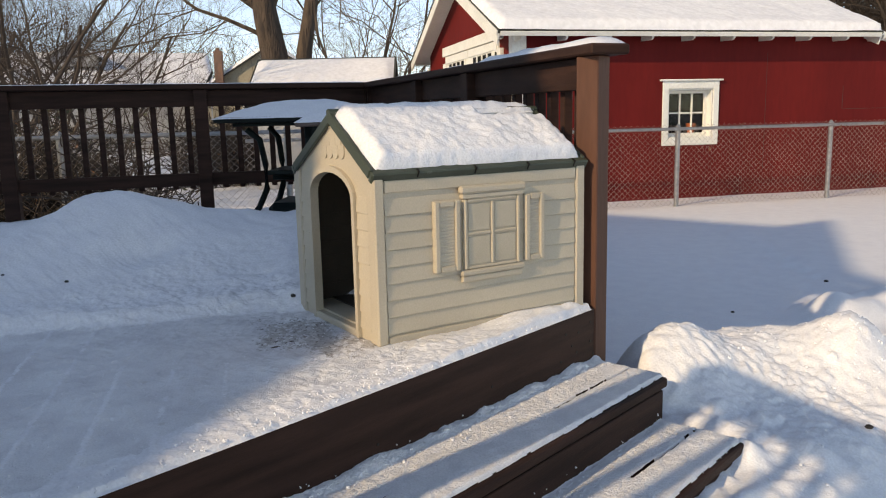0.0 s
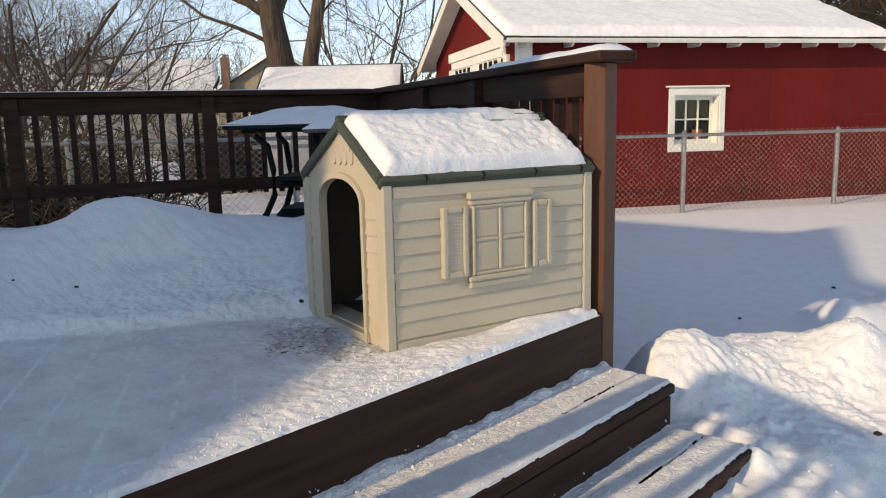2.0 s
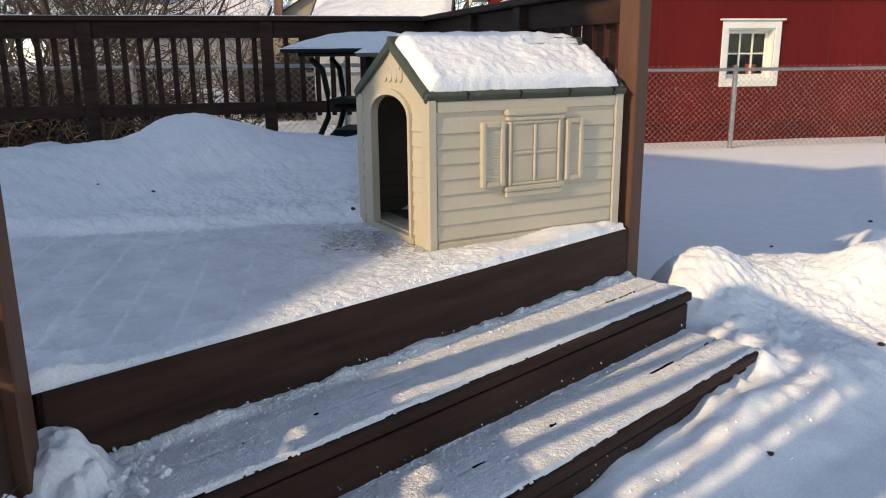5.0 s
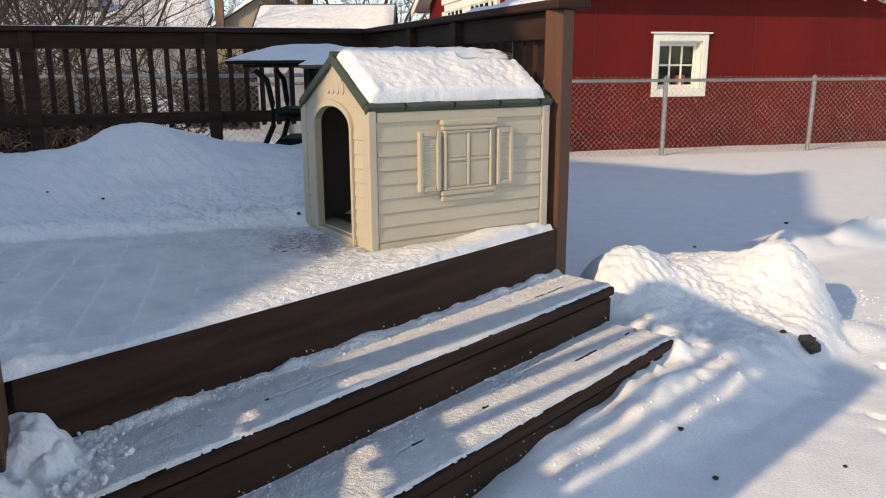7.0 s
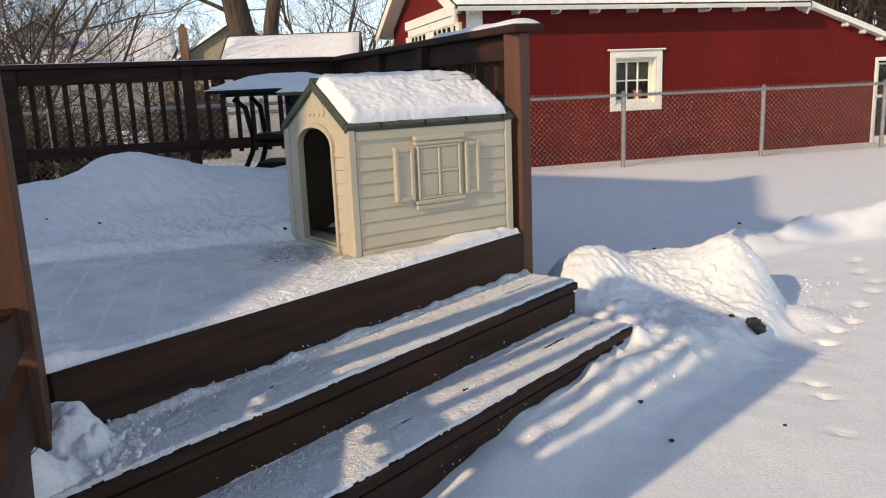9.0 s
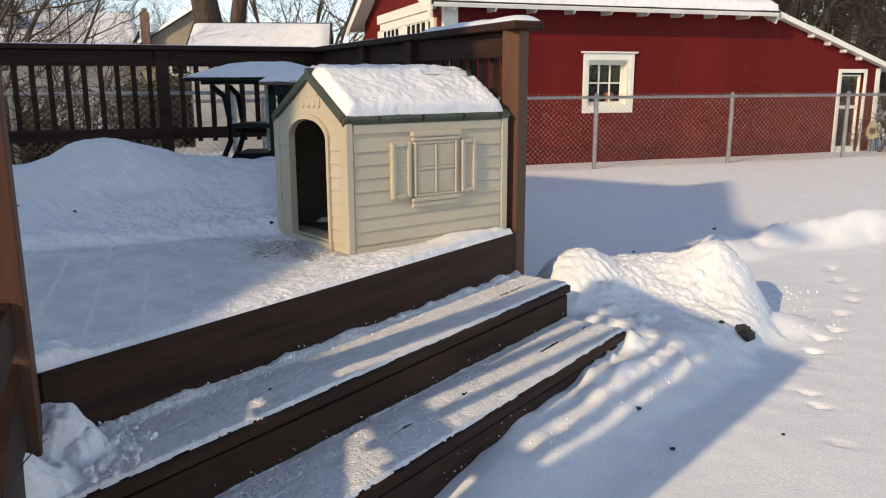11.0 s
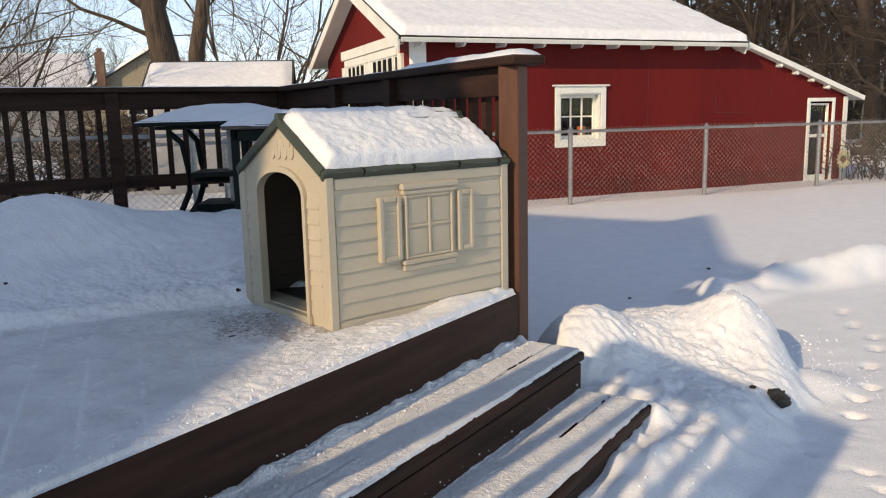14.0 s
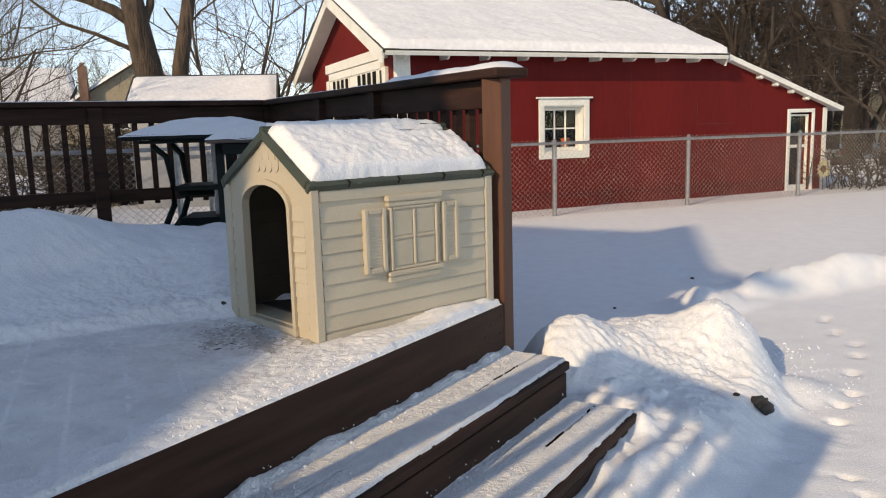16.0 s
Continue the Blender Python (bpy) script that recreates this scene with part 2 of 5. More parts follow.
def snow_slab(name, lx, ly, thick, res, seed, parent=None, material=SNOW, lump=0.3, size=6.0, edge=0.03, ragged=0.02, hole=None, label="", grain=0.25, octaves=4):
    """A layer of snow over the local rectangle lx by ly, rounded and uneven at its rims."""
    nx, ny = max(6, int(lx / res)), max(6, int(ly / res))
    X, Y = np.meshgrid(np.linspace(0, lx, nx), np.linspace(0, ly, ny))
    rag = ragged * (0.5 + fbm(X * size * 2.5, Y * size * 2.5, seed + 5))
    d = np.minimum(np.minimum(X, lx - X), np.minimum(Y, ly - Y)) - rag
    Z = thick * np.sqrt(np.clip(sstep(d, -edge * 0.1, edge), 0, 1)) * (1 + lump * 2 * fbm(X * size, Y * size, seed, octaves))
    Z = Z + thick * grain * fbm(X * size * 6, Y * size * 6, seed + 3, octaves) * sstep(d, 0, edge)
    if hole is not None:
        Z = Z * hole(X, Y)
    return sheet(name, X, Y, Z - 0.004, material, parent, label=label)

# ---- ground: one sheet of snow to the horizon ----
def seg_dist(X, Y, a, b):
    ax, ay, bx, by = *a, *b
    t = np.clip(((X - ax) * (bx - ax) + (Y - ay) * (by - ay)) / ((bx - ax) ** 2 + (by - ay) ** 2), 0, 1)
    return np.hypot(X - ax - t * (bx - ax), Y - ay - t * (by - ay)), t


HEAP = [(-0.04, 0.30), (0.16, 0.12), (0.52, 0.20), (0.82, 0.44), (0.86, 0.76), (0.76, 1.06), (0.50, 1.20), (0.14, 0.92)]


def ground_height(X, Y):
    Z = -0.535 + 0.05 * sstep(Y, 2.0, 9.0) + 0.03 * fbm(X * 0.5, Y * 0.5, 3) * sstep(np.hypot(X, Y), 1, 5)
    Z = Z + 0.012 * fbm(X * 3, Y * 3, 8)
    # the shovelled heap beside the steps: a tilted plateau with two humps and steep sides
    wob = 0.10 * fbm(X * 2.2, Y * 2.2, 11)
    sd = -9.0
    n = len(HEAP)
    for i in range(n):
        (ax, ay), (bx, by) = HEAP[i], HEAP[(i + 1) % n]
        l = math.hypot(bx - ax, by - ay)
        sd = np.maximum(sd, ((by - ay) * (X - ax) - (bx - ax) * (Y - ay)) / l)
    sd = sd + 0.35 * wob + 0.020 * fbm(X * 9, Y * 9, 18, 3)
    top = 0.285 - 0.15 * sstep((X - 0.30) * 0.78 - (Y - 0.62) * 0.62, -0.10, 0.42)
    top = top + 0.105 * np.exp(-(((X - 0.12) / 0.17) ** 2 + ((Y - 0.42) / 0.20) ** 2)) + 0.120 * np.exp(-(((X - 0.60) / 0.15) ** 2 + ((Y - 0.96) / 0.17) ** 2))
    heap = top * (1 - sstep(sd, -0.05, 0.17))
    for a, b, h, r, flat in (((0.22, 0.12), (0.50, 0.14), 0.15, 0.26, 0.02), ((0.40, 0.05), (0.72, 0.30), 0.13, 0.30, 0.03), ((0.70, 0.90), (0.92, 1.02), 0.05, 0.26, 0.02)):
        d, t = seg_dist(X, Y, a, b)
        heap = np.maximum(heap, h * (1 - sstep(d + 0.6 * wob, flat, r)))
    clod = 0.035 * fbm(X * 3.4, Y * 3.4, 12, 2) + 0.034 * fbm(X * 9, Y * 9, 17, 3) + 0.034 * np.abs(fbm(X * 22, Y * 22, 13, 3)) + 0.014 * fbm(X * 55, Y * 55, 16, 2)
    heap = heap + clod * sstep(heap, 0.02, 0.12)
    # snow pushed against the lowest riser, and the rim of the cleared path
    d, t = seg_dist(X, Y, (0.58, -1.0), (0.60, 0.25))
    drift = (0.05 + 0.10 * t) * (1 - sstep(d + wob, 0.05, 0.36)) * (1 + 1.2 * fbm(X * 6, Y * 6, 14))
    rim = 0.0
    for a, b, h, r in (((0.14, 2.50), (0.36, 2.95), 0.10, 0.30), ((0.36, 2.95), (0.74, 3.6), 0.15, 0.28), ((0.74, 3.6), (1.5, 4.8), 0.15, 0.28), ((1.5, 4.8), (3.4, 7.0), 0.14, 0.32)):
        d, t = seg_dist(X, Y, a, b)
        rim = np.maximum(rim, h * (1 + 1.6 * fbm(X * 3.5, Y * 3.5, 19, 3)) * (1 - sstep(d + 1.6 * wob + 0.05 * fbm(X * 9, Y * 9, 20, 3), 0.02, r)))
    Z = Z + np.maximum(np.maximum(heap, drift), rim)
    Z = Z + 0.018 * fbm(X * 14, Y * 14, 15) * (1 - sstep(seg_dist(X, Y, (0.75, -0.9), (0.9, 0.5))[0], 0.1, 0.5))
    # footprints along the path and small tracks over the yard
    for px, py in ((0.90, 2.46), (0.99, 2.165), (1.11, 1.96), (1.14, 1.725), (1.14, 1.41), (1.167, 1.09), (1.138, 0.91), (1.145, 0.70)):
        Z = Z - 0.040 * np.exp(-(((X - px) / 0.030) ** 2 + ((Y - py) / 0.028) ** 2) ** 2)
    for px, py in ((1.30, 0.05), (1.42, -0.25), (1.24, 0.16), (1.05, 0.22)):
        Z = Z - 0.018 * np.exp(-(((X - px) / 0.03) ** 2 + ((Y - py) / 0.018) ** 2) ** 2)
    for k in range(15):
        px, py = -0.25 - 0.13 * k, 3.5 + 0.17 * k + 0.06 * (k % 2)
        Z = Z - 0.035 * np.exp(-(((X - px) / 0.05) ** 2 + ((Y - py) / 0.06) ** 2) ** 2)
    return Z


def axis(c, n, a, b):
    return c + a * np.sinh(b * np.linspace(-1, 1, n))


GX, GY = np.meshgrid(axis(0.50, 580, 0.20, 9.4), axis(0.45, 580, 0.20, 9.4))
ground = sheet("ground", GX, GY, ground_height(GX, GY), SNOW)
tagged(ground, "snow-covered back yard with a shovelled heap and footprints", "snow ground", kind="structure")

# ---- deck: framing, planks, steps ----
POST, CORNER = Vector((-0.04, 0.035)), Vector((-2.80, 1.56))
FAR_DIR = radians(58.0)
FAR_END = CORNER - 4.6 * Vector((math.cos(FAR_DIR), math.sin(FAR_DIR)))
DECK = [(-0.040, -2.22), (-0.040, 0.0), (CORNER.x, CORNER.y), (FAR_END.x, FAR_END.y), (-2.6, -4.3), (-0.6, -3.2)]


def inside(X, Y, poly, inset=0.0):
    keep = np.ones(X.shape, bool)
    n = len(poly)
    for i in range(n):
        (ax, ay), (bx, by) = poly[i], poly[(i + 1) % n]
        l = math.hypot(bx - ax, by - ay)
        keep &= ((bx - ax) * (Y - ay) - (by - ay) * (X - ax)) / l > inset
    return keep


SNOW_EDGE = [(0.0, p[1]) if p[0] == -0.040 else p for p in DECK]
deck = thing("deck", Matrix(), "raised wooden deck stained dark brown, dusted with trodden snow", "deck", kind="structure")
part("frame", prism(DECK, "z", -0.50, -0.045), BROWN, deck)
part("fascia", box(-0.038, -2.163, -0.235, 0.0, -0.022, -0.003, 0.003), BROWN, deck, "dark brown fascia board under the deck's edge")
for y, z in ((-0.05, -0.05), (-0.05, -0.12), (-0.13, -0.07), (-0.14, -0.14), (-0.03, -0.17), (-0.09, -0.20), (-0.17, -0.11), (-0.21, -0.06), (-0.24, -0.15), (-0.05, -0.19), (-1.1, -0.15), (-0.62, -0.13)):
    part("nail", rod((-0.002, y, z), (0.0015, y, z), 0.005, sides=6), NAIL, deck)

steps = thing("deck_steps", Matrix(), "two long dark brown wooden steps with snow on the treads", "steps", kind="structure")
for i, (xb, xf, zt, zb) in enumerate(((0.002, 0.262, -0.213, -0.40), (0.228, 0.534, -0.375, -0.62))):
    mid = (xb + xf) / 2 + 0.01
    part("tread", box(xb, -2.50, zt - 0.034, mid - 0.005, 0.0, zt, 0.003), BROWN, steps)
    part("tread", box(mid + 0.005, -2.50, zt - 0.034, xf + 0.012, 0.004, zt, 0.005), BROWN, steps)
    part("riser", box(xf - 0.036, -2.50, zb, xf, -0.002, zt - 0.046, 0.003), BROWN, steps)
    # strip in the nail-head black puts shade into the groove below the tread
    part("groove_shade", box(xf - 0.02, -2.50, zt - 0.0455, xf - 0.008, -0.004, zt - 0.0345), NAIL, steps)
    part("end_board", box(xb - 0.02, -0.036, zb, xf - 0.038, -0.001, zt - 0.036, 0.002), BROWN, steps)
    # snow on each tread, worn through along the gap
    nx, ny = 112, 720
    X, Y = np.meshgrid(np.linspace(xb - 0.004, xf + 0.010, nx), np.linspace(-2.48, 0.0, ny))
    rag = 0.008 * fbm(X * 26, Y * 26, 31 + i) + 0.012 * fbm(X * 6, Y * 6, 36 + i) + 0.006 * fbm(X * 110, Y * 110, 34 + i, 2)
    front, back = xf + 0.002 - X, X - xb
    h = 0.012 * sstep(front + rag, 0.0, 0.008) + 0.024 * (1 - sstep(back + 2.0 * rag, 0.0, 0.04)) * (0.7 + 1.2 * fbm(X * 12, Y * 12, 38 + i)) + 0.007 * fbm(X * 25, Y * 25, 33 + i) + 0.005 * fbm(X * 120, Y * 120, 40 + i, 2)
    h = h * sstep(-Y + rag, 0.0, 0.01)
    gap = np.exp(-((X - mid - 0.004 * fbm(X * 0, Y * 14, 39 + i)) / 0.0040) ** 2) * sstep(fbm(X * 0 + 4, Y * 3.0, 35 + i) + 0.25 * fbm(X * 0, Y * 22, 37 + i), -0.02, 0.10)
    rim = front + 0.006 * fbm(X * 0, Y * 7, 56 + i) + 0.004 * fbm(X * 30, Y * 45, 58 + i, 2)
    h = (h + 0.001) * sstep(rim, 0.002, 0.013) * (1 - 0.95 * sstep(gap, 0.1, 0.6)) + 0.0005
    sheet("snow_on_tread", X, Y, zt + h, SNOW_TREAD, steps, keep=(gap < 0.62) & (rim > 0.0035), label="trodden powder snow")


def deck_snow(X, Y):
    nx, ny = -0.835, 0.55                                   # inwards from the rim of the bank
    d = (X + 1.03) * nx + (Y + 1.10) * ny
    along = (X + 1.03) * 0.55 + (Y + 1.10) * 0.835
    d = d + 0.10 * fbm(along * 3.0, along * 0 + 2, 41) + 0.04 * fbm(X * 7, Y * 7, 42)
    bank = 0.185 * sstep(d, -0.02, 1.05) * (1 - 0.9 * sstep(d, 1.05, 1.8)) + 0.05 * sstep(d, -0.01, 0.10)
    bank = bank + 0.15 * np.exp(-(((X + 2.12) / 0.36) ** 2 + ((Y + 0.72) / 0.30) ** 2)) * sstep(d, 0.1, 0.5)
    bank = bank + 0.015 * np.exp(-(((X + 1.85) / 0.30) ** 2 + ((Y + 0.22) / 0.30) ** 2)) * sstep(d, 0.1, 0.5)
    bank = bank - 0.05 * np.exp(-(((X + 1.62) / 0.09) ** 2 + ((Y + 0.85) / 0.14) ** 2))
    bank = bank + 0.05 * fbm(X * 2.5, Y * 2.5, 43) * sstep(d, 0.1, 0.6) + (0.034 * fbm(X * 12, Y * 12, 44) + 0.012 * fbm(X * 40, Y * 40, 65, 2)) * sstep(d, -0.02, 0.06) * (1 - sstep(d, 0.2, 0.55))
    bank = bank + (0.040 * fbm(X * 4, Y * 4, 63, 2) + 0.02 * np.abs(fbm(X * 4, Y * 8, 64, 2)) - 0.012) * sstep(d, 0.0, 0.25)
    thin = 0.0065 + 0.008 * fbm(X * 5, Y * 5, 45) + 0.011 * fbm(X * 26, Y * 26, 46) + 0.006 * fbm(X * 70, Y * 70, 60, 2)
    bare = np.exp(-(((X + 0.58) / 0.36) ** 2 + ((Y + 0.95) / 0.20) ** 2))
    across = X * 0.559 + Y * 0.829                            # planks show through as faint lines
    line = np.exp(-(((across / 0.143 + 0.5) % 1.0 - 0.5) * 0.143 / 0.008) ** 2) * sstep(fbm(X * 2.2, Y * 2.2, 52), -0.12, 0.12)
    thin = thin + 0.0022 * line
    thin = thin - 0.007 * bare * (0.7 + 1.2 * fbm(X * 40, across * 30, 54, 4)) + 0.010 * sstep(Y, -1.0, -0.7) * sstep(X, -0.3, -0.1)
    # ledge of snow along the dog house's wall, and a corner that the shovel left
    thin = thin + 0.016 * sstep(X + 0.22 * (-Y), -0.13, -0.06) * sstep(Y, -0.52, -0.36) * (1 + 0.8 * fbm(X * 14, Y * 14, 47)) * sstep(-X + 0.03 * fbm(X * 18, Y * 18, 69), 0.0, 0.045) * (1 - sstep(Y, -0.12, -0.03))
    thin = thin + 0.030 * (1 - sstep(Y + 0.3 * fbm(X * 6, Y * 6, 48), -2.12, -1.95))
    edge = sstep(-X + 0.010 * fbm(X * 40, Y * 40, 49) + 0.012 * fbm(X * 9, Y * 9, 59), -0.002, 0.012)
    return np.maximum(bank, 0) + thin * edge - 0.004 * (1 - edge)


X, Y = np.meshgrid(np.concatenate([np.linspace(-4.9, -1.5, 120, False), np.linspace(-1.5, 0.006, 270)]), np.concatenate([np.linspace(-4.5, -2.3, 70, False), np.linspace(-2.3, -0.6, 300, False), np.linspace(-0.6, 1.7, 150)]))
keep = inside(X, Y, SNOW_EDGE, -0.008) & ~((X > -0.12) & (Y > -0.03))
dsnow = sheet("snow_bank", X, Y, deck_snow(X, Y), SNOW, None, keep=keep)
dsnow.data.materials.append(SNOW_THIN)
co = np.zeros(len(dsnow.data.vertices) * 3, np.float32)
dsnow.data.vertices.foreach_get("co", co)
vi = np.zeros(len(dsnow.data.loops), np.int32)
dsnow.data.loops.foreach_get("vertex_index", vi)
cen = co.reshape(-1, 3)[vi].reshape(-1, 4, 3).mean(1)
rim = (cen[:, 0] + 1.03) * -0.835 + (cen[:, 1] + 1.10) * 0.55 + 0.12 * fbm(cen[:, 0] * 5, cen[:, 1] * 5, 42)
acr = cen[:, 0] * 0.559 + cen[:, 1] * 0.829
seam = (np.abs((acr / 0.143 + 0.5) % 1.0 - 0.5) * 0.143 < 0.0060) & (fbm(cen[:, 0] * 2.2, cen[:, 1] * 2.2, 52) + 0.5 * fbm(cen[:, 0] * 30, cen[:, 1] * 30, 53) > -0.06)
dsnow.data.materials.append(SLUSH)
bare = np.exp(-(((cen[:, 0] + 0.56) / 0.38) ** 2 + ((cen[:, 1] + 0.90) / 0.21) ** 2))
slush = bare * (0.75 + 1.1 * fbm(cen[:, 0] * 6, acr * 16, 57) + 0.9 * fbm(cen[:, 0] * 90, cen[:, 1] * 90, 58, 2)) > 0.52
# whiter snow towards the deck's edge paints in the brightness of the sunlit fringe
dsnow.data.polygons.foreach_set("material_index", np.where(slush, 2, (rim < 0.0) & ~seam & (cen[:, 0] < -0.13 + 0.16 * fbm(cen[:, 0] * 9, cen[:, 1] * 9, 55))).astype(np.int32))
tagged(dsnow, "snow shovelled into a soft bank on the deck, thin near the steps", "snow bank", kind="structure")

# ---- railings ----
RAIL_TOP = 0.917


def railing(name, a, b, za, zb, posts, label, bal=0.112, inner=-1, low=0.26, end_gap=0.06, cap0=-0.03, wide=0.036, bal_mat=None, low_h=0.085, places=()):
    """A railing from a to b: cap board, side board, lower rail, posts and square balusters. inner: the side that the balusters stand on."""
    a, b = Vector(a), Vector(b)
    l = (b - a).length
    ang = math.degrees(math.atan2(b.y - a.y, b.x - a.x))
    tilt = math.degrees(math.atan2(zb - za, l))
    r = thing(name, pose(a.x, a.y, za, 0, -tilt, ang), label, "railing", kind="structure")
    part("cap", box(cap0, -0.075, -0.036, l + 0.03, 0.075, 0.0, 0.006), BROWN, r)
    part("upper_board", box(0.0, -0.019, -0.150, l, 0.019, -0.037, 0.003), BROWN, r)
    part("lower_rail", box(0.0, -0.019, low - low_h - za, l, 0.019, low - za, 0.003), BROWN, r)
    pm = None
    for s in posts:
        m = pose(s, 0, 0)
        if pm is None:
            pm = part("post", box(-0.045, -0.030, -za - 0.62, 0.045, 0.060, -0.0365, 0.004), BROWN, r)
            pm.matrix_basis = m
        else:
            share("post", pm, r, m)
    bmn, n = None, int(l / bal)
    y0 = 0.021 * inner
    for s in places or [(k + 0.5) * l / n for k in range(n)]:
        if any(abs(s - p) < end_gap for p in posts):
            continue
        if bmn is None:
            bmn = part("baluster", box(-wide / 2, min(y0, y0 + 0.036 * inner), low - za - 0.11, wide / 2, max(y0, y0 + 0.036 * inner), -0.05, 0.002), bal_mat or BROWN, r)
            bmn.matrix_basis = pose(s, 0, 0)
        else:
            share("baluster", bmn, r, pose(s, 0, 0))
    return r


RL = (CORNER - POST).length
rail_right = railing("deck_railing", POST, CORNER, RAIL_TOP, 0.94, (RL * 0.36, RL * 0.62, RL), "dark brown stained wooden deck railing with square balusters", inner=-1, cap0=-0.10)
rail_far = railing("deck_railing", CORNER, FAR_END, 0.94, 0.94, (0.0, 1.20, 2.42, 3.6, 4.55), "dark brown wooden deck railing in shade, snow below", inner=-1, low=0.335)
# end post takes the lighter sunlit brown
end_post = part("end_post", box(-0.085, -0.020, -0.62, 0.003, 0.060, RAIL_TOP - 0.0365, 0.004), FADED_LIT, rail_right, "square end post, faded, with sunlight put into its lighter colour")
end_post.matrix_parent_inverse = rail_right.matrix_world.inverted()
LP, LP_END, STAIR_TOP = Vector((0.060, -2.250)), Vector((0.829, -2.682)), 0.955
LL = (LP_END - LP).length
rail_left = railing("deck_railing", LP, LP_END, STAIR_TOP, STAIR_TOP, (), "red-brown wooden railing beside the steps, sunlight put into its lighter posts and balusters", inner=-1, low=0.205, low_h=0.105, wide=0.050, bal_mat=FADED_LIT, places=(0.163, 0.308, 0.453, 0.575, 0.674, 0.7245, 0.775, 0.811))
# stair posts and balusters share the brown lightened for the sun
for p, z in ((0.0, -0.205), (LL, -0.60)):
    part("post", box(p - 0.045, -0.045, z - STAIR_TOP, p + 0.045, 0.045, -0.0365, 0.004), FADED_LIT, rail_left)
part("stringer", prism([(0.046, -1.53), (0.046, -0.887), (0.42, -0.955), (0.50, -0.975), (0.50, -0.857), (LL - 0.046, -0.857), (LL - 0.046, -1.53)], "y", -0.019, 0.019), BROWN, rail_left, "stair stringer under the railing")
for r, l, s0, s1, th in ((rail_right, RL, -0.09, 0.95, 0.030), (rail_right, RL, 0.95, RL, 0.012), (rail_far, 4.6, 0.05, 4.5, 0.010)):
    s = snow_slab("snow_on_cap", s1 - s0, 0.135, th, 0.012, 51 + int(s1 * 7), r, SNOW, 0.3, 5.0, 0.05, 0.012)
    s.matrix_basis = pose(s0, -0.07, 0.001)

# snow heaped at the foot of the near post
X, Y = np.meshgrid(np.linspace(0.003, 0.262, 90), np.linspace(-2.46, -1.94, 150))
Zp = 0.125 * (1 - sstep(np.hypot((X - 0.03) / 1.3, (Y + 2.16) / 1.1) + 0.12 * fbm(X * 8, Y * 8, 61), 0.0, 0.17))
Zp = np.maximum(Zp, 0.115 * (1 - sstep(np.hypot((X - 0.20) / 1.1, Y + 2.32) + 0.12 * fbm(X * 9, Y * 9, 66), 0.01, 0.17)))
Zp = np.maximum(Zp, 0.05 * (1 - sstep(np.hypot(X - 0.10, Y + 2.20) + 0.08 * fbm(X * 9, Y * 9, 67), 0.03, 0.20)))
Zp = Zp * sstep(0.262 - X, 0.0, 0.05) * sstep(Y + 2.46, 0.0, 0.06)
Zp = Zp + (0.06 * np.abs(fbm(X * 13, Y * 13, 62, 3)) + 0.012 * fbm(X * 45, Y * 45, 68, 2)) * sstep(Zp, 0.004, 0.03) * sstep(0.262 - X, 0.0, 0.03) - 0.010
pile = sheet("snow_pile", X, Y, -0.21 + Zp, SNOW, None, keep=Zp > -0.004)
tagged(pile, "small heap of broken snow on the step beside the post", "snow pile", kind="stuff")

# ---- dog house ----
W, L, H, R, RY = 0.585, 0.812, 0.510, 0.695, 0.272
house = thing("dog_house", pose(-0.247, -0.846, 0.006, 0, 0, 74.5), "beige plastic dog house with a green roof under snow", "dog house")
D0, D1, SPRING, ARCH = 0.137, 0.445, 0.435, 0.512


def arch(y0, y1, zs, zt, n=14):
    c, r = (y0 + y1) / 2, (y1 - y0) / 2
    return [(c + r * math.cos(math.pi * k / n), zs + (zt - zs) * math.sin(math.pi * k / n)) for k in range(n + 1)]


front = [(0, 0), (0, H), (RY, R - 0.02), (W, H), (W, 0), (D1, 0)] + arch(D0, D1, SPRING, ARCH) + [(D0, 0)]
part("front_wall", prism(front, "x", 0.0, 0.016), TAN, house)
part("back_wall", prism([(0, 0), (0, H), (RY, R - 0.02), (W, H), (W, 0)], "x", L - 0.016, L), TAN, house)
part("side_wall", box(0.016, 0.0, 0.0, L - 0.016, 0.016, H), TAN, house)
part("side_wall", box(0.016, W - 0.016, 0.0, L - 0.016, W, H), TAN, house)
part("floor", box(0.016, 0.016, 0.004, L - 0.016, W - 0.016, 0.030), TAN_IN, house)
# sheets over the beige inner faces, coloured dark for the shade within
part("inside_shade_panel", box(0.018, W - 0.024, 0.031, L - 0.018, W - 0.017, H - 0.02), INSIDE_SHADE, house, "inner wall with the interior's shade put into its colour")
part("inside_shade_panel", box(0.018, 0.017, 0.031, L - 0.018, 0.024, H - 0.02), INSIDE_SHADE, house, "inner wall with the interior's shade put into its colour")
part("inside_shade_panel", box(L - 0.025, 0.025, 0.031, L - 0.018, W - 0.025, H), INSIDE_SHADE, house, "inner wall with the interior's shade put into its colour")
part("inside_shade_panel", box(0.10, 0.025, 0.031, L - 0.026, W - 0.025, 0.036), INSIDE_SHADE, house, "floor sheet with the interior's shade put into its colour")
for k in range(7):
    part("inside_shade_rib", box(0.05, W - 0.028, 0.083 + 0.0515 * k, L - 0.03, W - 0.0245, 0.088 + 0.0515 * k), INSIDE_SHADE, house)
part("sill", box(-0.012, D0 - 0.02, 0.0, 0.03, D1 + 0.02, 0.024, 0.004), TAN, house)
